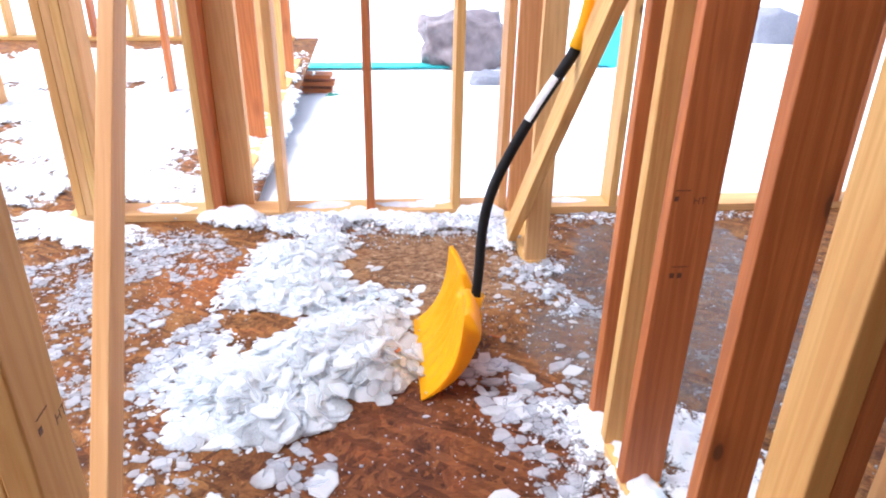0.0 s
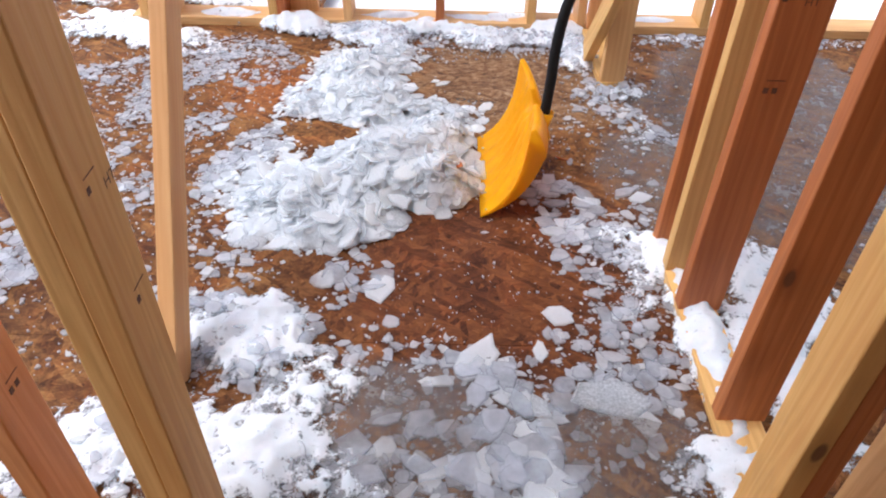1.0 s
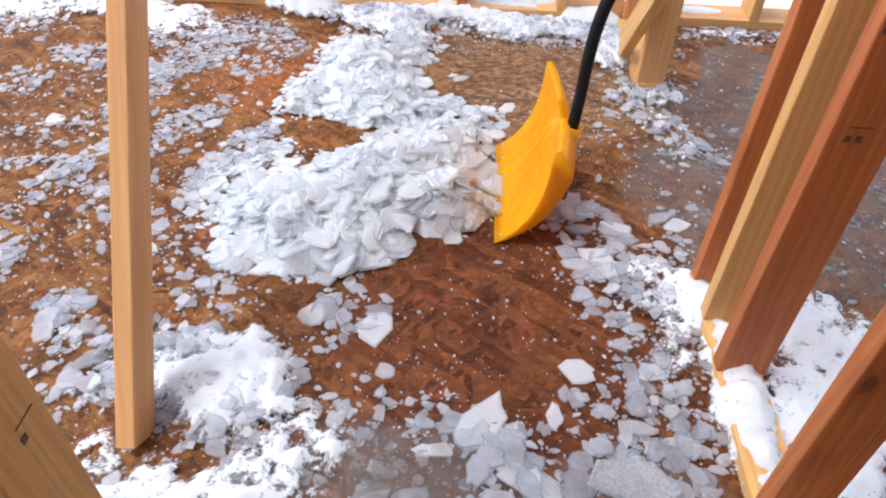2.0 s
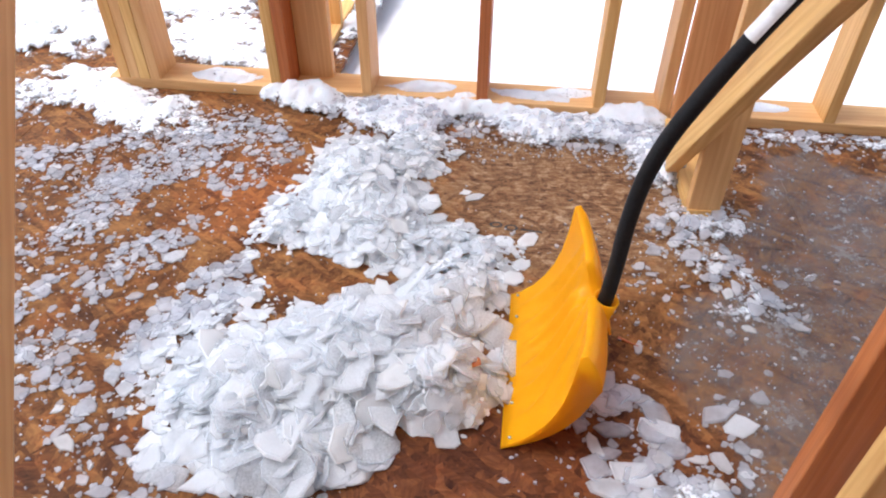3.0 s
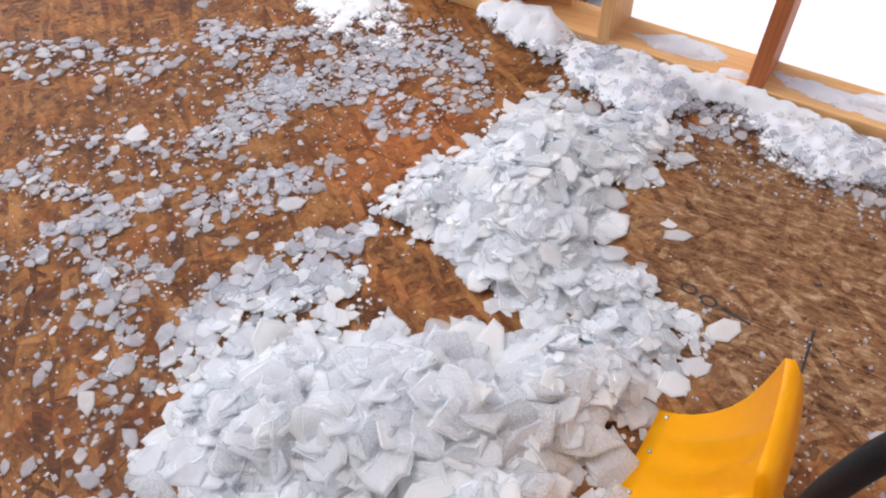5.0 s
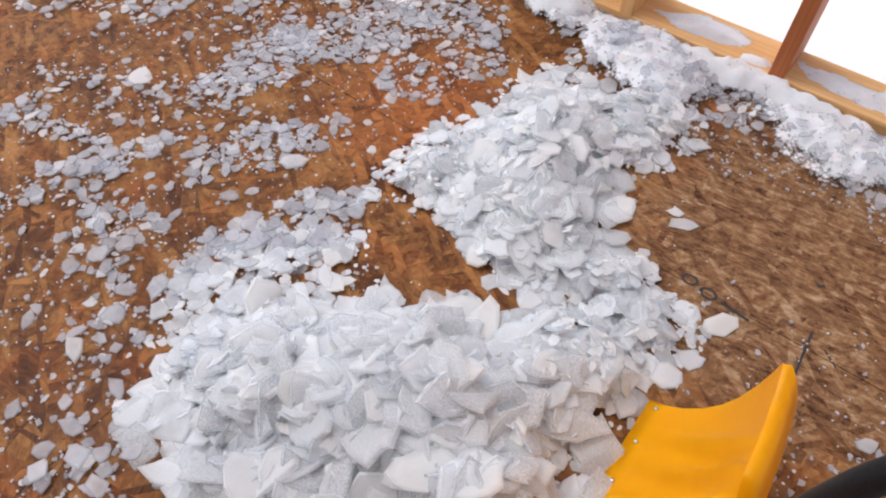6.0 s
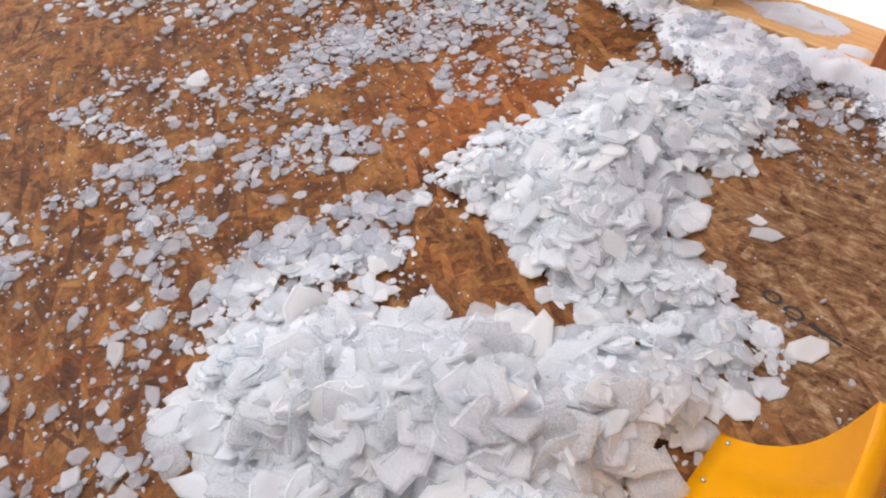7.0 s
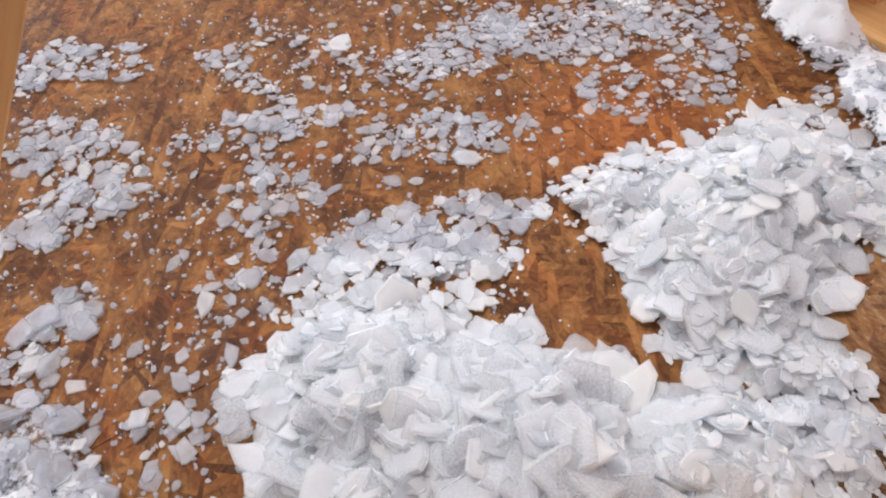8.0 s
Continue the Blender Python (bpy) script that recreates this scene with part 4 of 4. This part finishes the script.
DRIFTS_BEYOND = [(-2.3, 3.35, 0.9, 0.4, 10, 0.07), (-1.45, 3.75, 0.75, 0.45, 0, 0.035), (-1.15, 3.45, 0.42, 0.26, 0, 0.04), (-1.75, 2.85, 0.5, 0.22, 0, 0.03), (-1.5, 4.5, 0.8, 0.5, 0, 0.05), (-2.6, 4.9, 1.2, 0.6, 20, 0.07), (-1.3, 5.4, 0.8, 0.7, 0, 0.08), (-1.2, 4.4, 0.6, 0.5, 0, 0.06),
                 (-3.0, 2.4, 0.6, 0.3, 0, 0.03), (-2.1, 6.3, 1.6, 0.9, 0, 0.09),
                 (-0.80, 4.3, 0.20, 1.3, 0, 0.06), (-0.59, 4.4, 0.09, 1.4, 0, 0.05), (-0.85, 5.6, 0.3, 0.8, 0, 0.07)]
for rows, label in ((DRIFTS[:7], "soft white snow drifted over the partition plate"), (DRIFTS[7:15], "white snow lying along the north stud wall"),
                    (DRIFTS[16:], "wet snow heaped beside the doorway studs"), (DRIFTS[15:16] + DRIFTS_BEYOND, "snow blown over the floor of the far room")):
    tagged(heap_mesh("snow_drift", rows, 0.012, THIN_PALE, None, "", 0.011, 8, 1.0, True, -0.004), label, "snow", "snow drifts", "stuff")

# frost and crumbs on top of the bottom plate
PLATE_FROST = [(-0.21, 3.07, 0.14, 0.05, 3, 0.010), (0.18, 3.06, 0.16, 0.05, -4, 0.010), (0.31, 3.09, 0.10, 0.04, 0, 0.012), (-0.95, 3.06, 0.15, 0.06, 0, 0.012),
               (-0.06, 3.03, 0.06, 0.03, 0, 0.016), (0.95, 3.08, 0.10, 0.03, 0, 0.008)]
tagged(heap_mesh("plate_frost", PLATE_FROST, 0.006, THIN_PALE, None, "", 0.006, 18, 1.1, True, 0.0365), "patches of frost on the bottom plate", "snow", "", "stuff")

# grey skin of ice
SKIN = [
    (1.281, 2.15, 0.65, 0.85, 0, 0.010),
    (-0.028, 0.82, 0.40, 0.30, -20, 0.010),
    (0.433, 0.86, 0.26, 0.22, 20, 0.010),
    (0.819, 1.6, 0.25, 0.35, 0, 0.010),
    (0.70, 1.95, 0.24, 0.34, 0, 0.006),
]
skin = heap_mesh("ice_glaze", SKIN, 0.02, GLAZE, None, "", 0.0, 15, 0.6, True, -0.001)
tagged(skin, "thin grey glaze of ice frozen onto the boards", "ice", "", "stuff")

# single flakes lying loose
LOOSE = [
    (0.028, 2.478, 0.075, 20), (-0.129, 1.319, 0.13, 70), (0.641, 1.742, 0.085, 10), (0.921, 2.243, 0.05, 40),
    (-1.243, 2.082, 0.07, 100), (-0.740, 1.611, 0.045, 0), (-0.745, 2.113, 0.08, 40), (-0.001, 2.5, 0.04, 0), (0.185, 2.3, 0.09, 60),
    (0.419, 1.6, 0.12, -25), (0.472, 1.72, 0.11, -10),     (0.404, 1.8, 0.08, 30),
    (0.219, 0.957, 0.145, -20), (0.43, 0.967, 0.203, 5), (0.127, 1.083, 0.152, 40), (0.264, 0.752, 0.147, 70), (-0.11, 0.807, 0.106, 30), (-0.22, 0.811, 0.069, 0), (0.131, 0.791, 0.092, 80), (0.337, 1.231, 0.089, -10),
    (0.499, 1.239, 0.099, 15), (0.494, 0.911, 0.081, 60), (0.227, 0.884, 0.077, 10), (-0.247, 0.935, 0.066, 20), (0.195, 0.701, 0.084, 0), (-0.103, 0.749, 0.085, 10), (0.279, 1.108, 0.07, 90), (0.019, 1.011, 0.054, 0),
]
for k, (x, y, size, turn) in enumerate(LOOSE):
    ob = new("ice_chip", FLAKE_MESHES[(k * 5 + 3) % len(FLAKE_MESHES)])
    ob.matrix_basis = pose(x, y, 0.003 + size * 0.035, 2, -1, turn) @ Matrix.Diagonal((size, size * 0.85, size * 0.55, 1))
    tagged(ob, "single flat frosted ice chip lying on the boards", "ice chip", "loose ice chips")

# ink on the floor, a splinter and a dead leaf
def ring_mark(x, y, r, w):
    bm = bmesh.new()
    n = 28
    a = [bm.verts.new((x + r * math.cos(2 * math.pi * k / n), y + 0.72 * r * math.sin(2 * math.pi * k / n), 0.0006)) for k in range(n)]
    b = [bm.verts.new((x + (r - w) * math.cos(2 * math.pi * k / n), y + 0.72 * (r - w) * math.sin(2 * math.pi * k / n), 0.0006)) for k in range(n)]
    for k in range(n):
        bm.faces.new((a[k], a[(k + 1) % n], b[(k + 1) % n], b[k]))
    tagged(part("ink_ring", bm, INK, None), "black printed ring mark on the floor board", "ink mark", "ink marks")


ring_mark(0.095, 2.362, 0.018, 0.0065)
ring_mark(0.138, 2.353, 0.019, 0.007)


def ink_line(x0, y0, x1, y1, w):
    bm = bmesh.new()
    d = Vector((x1 - x0, y1 - y0, 0))
    box_into(bm, -w / 2, w / 2, 0, d.length, 0.0003, 0.0008)
    m = pose(x0, y0, 0, 0, 0, math.degrees(math.atan2(-d.x, d.y)))
    tagged(part("ink_line", bm, INK, None, "", m), "short dark pencil line on the floor board", "ink mark", "ink marks")


ink_line(0.335, 2.283, 0.329, 2.393, 0.005)
ink_line(0.165, 2.349, 0.225, 2.343, 0.006)
ink_line(0.36, 2.37, 0.39, 2.345, 0.003)
ink_line(-0.70, 1.66, -0.68, 1.69, 0.004)
ink_line(-0.80, 1.60, -0.785, 1.625, 0.004)
ink_line(0.30, 2.50, 0.312, 2.51, 0.006)

bm = bmesh.new()
bmesh.ops.create_cone(bm, cap_ends=True, segments=6, radius1=0.004, radius2=0.001, depth=0.055)
tagged(part("wood_splinter", bm, FIR, None, "", pose(0.432, 1.957, 0.004, 90, 0, 64)), "reddish wood splinter on the wet boards", "splinter")
bm = bmesh.new()
bmesh.ops.create_grid(bm, x_segments=4, y_segments=4, size=0.009)
for v in bm.verts:
    v.co.z = 0.004 * math.sin(v.co.x * 220) + 0.003 * math.cos(v.co.y * 180)
bmesh.ops.solidify(bm, geom=bm.faces[:], thickness=0.001)
tagged(part("dead_leaf", bm, FIR, None, "", pose(0.084, 1.782, 0.086, 20, 15, 30)), "scrap of brown leaf caught in the ice", "leaf")

# ---------------------------------------------------------------- outdoors
def crumpled_box(name, x, y, z, sx, sy, sz, mat, label, category, seed, rough=0.18):
    bm = bmesh.new()
    bmesh.ops.create_cube(bm, size=1.0)
    bmesh.ops.subdivide_edges(bm, edges=bm.edges[:], cuts=11, use_grid_fill=True)
    for v in bm.verts:
        k = v.co.normalized() * 0.62
        co = v.co.lerp(k, 0.35)
        n = noise.fractal(co * 3.1 + Vector((seed, 0, 0)), 1.0, 2.0, 4)
        co *= 1 + rough * n
        v.co = Vector((co.x * sx, co.y * sy, (co.z + 0.5) * sz))
    return tagged(part(name, bm, mat, None, "", Matrix.Translation((x, y, z)), True), label, category)


crumpled_box("tarp_cover", 1.16, 9.3, -0.72, 1.0, 0.9, 0.74, TARP, "brown tarpaulin over a pile of material in the snow", "tarp", 3, 0.27)
crumpled_box("tarp_lump", 1.32, 7.71, -0.56, 0.4, 0.3, 0.2, GREY, "grey tarp lump half buried in snow", "tarp", 7)
crumpled_box("teal_tarp", 0.1, 9.0, -0.56, 2.4, 0.25, 0.03, TEAL, "teal sheet edge under the snow", "sheet", 9)
crumpled_box("blue_tarp", 3.0, 9.2, -0.55, 0.5, 0.5, 0.62, CYAN, "bright blue sheet hanging off a heap", "sheet", 11)
crumpled_box("green_tub", -0.37, 6.63, -0.53, 0.13, 0.12, 0.2, GREEN, "green plastic tub in the snow", "tub", 13)
crumpled_box("pale_panel", 1.76, 5.16, -0.56, 0.7, 0.1, 0.2, PALEBLUE, "pale blue panel leaning in the snow", "panel", 19, 0.04)
crumpled_box("wrapped_load", 6.3, 11.0, -0.7, 0.7, 0.6, 0.6, GREY, "grey wrapped bundle in the snow", "bundle", 23)
stack = tagged(empty("lumber_stack", -0.6, 7.3, -0.6), "stack of reddish planks in the snow", "lumber")
for k in range(4):
    board("plank", (-1.1, 7.3 + 0.02 * k, -0.5 + 0.07 * k), (-0.38 - 0.03 * (k % 2), 7.3, -0.5 + 0.07 * k), 0.04, 0.2, (0, 0, 1), FIR, stack)
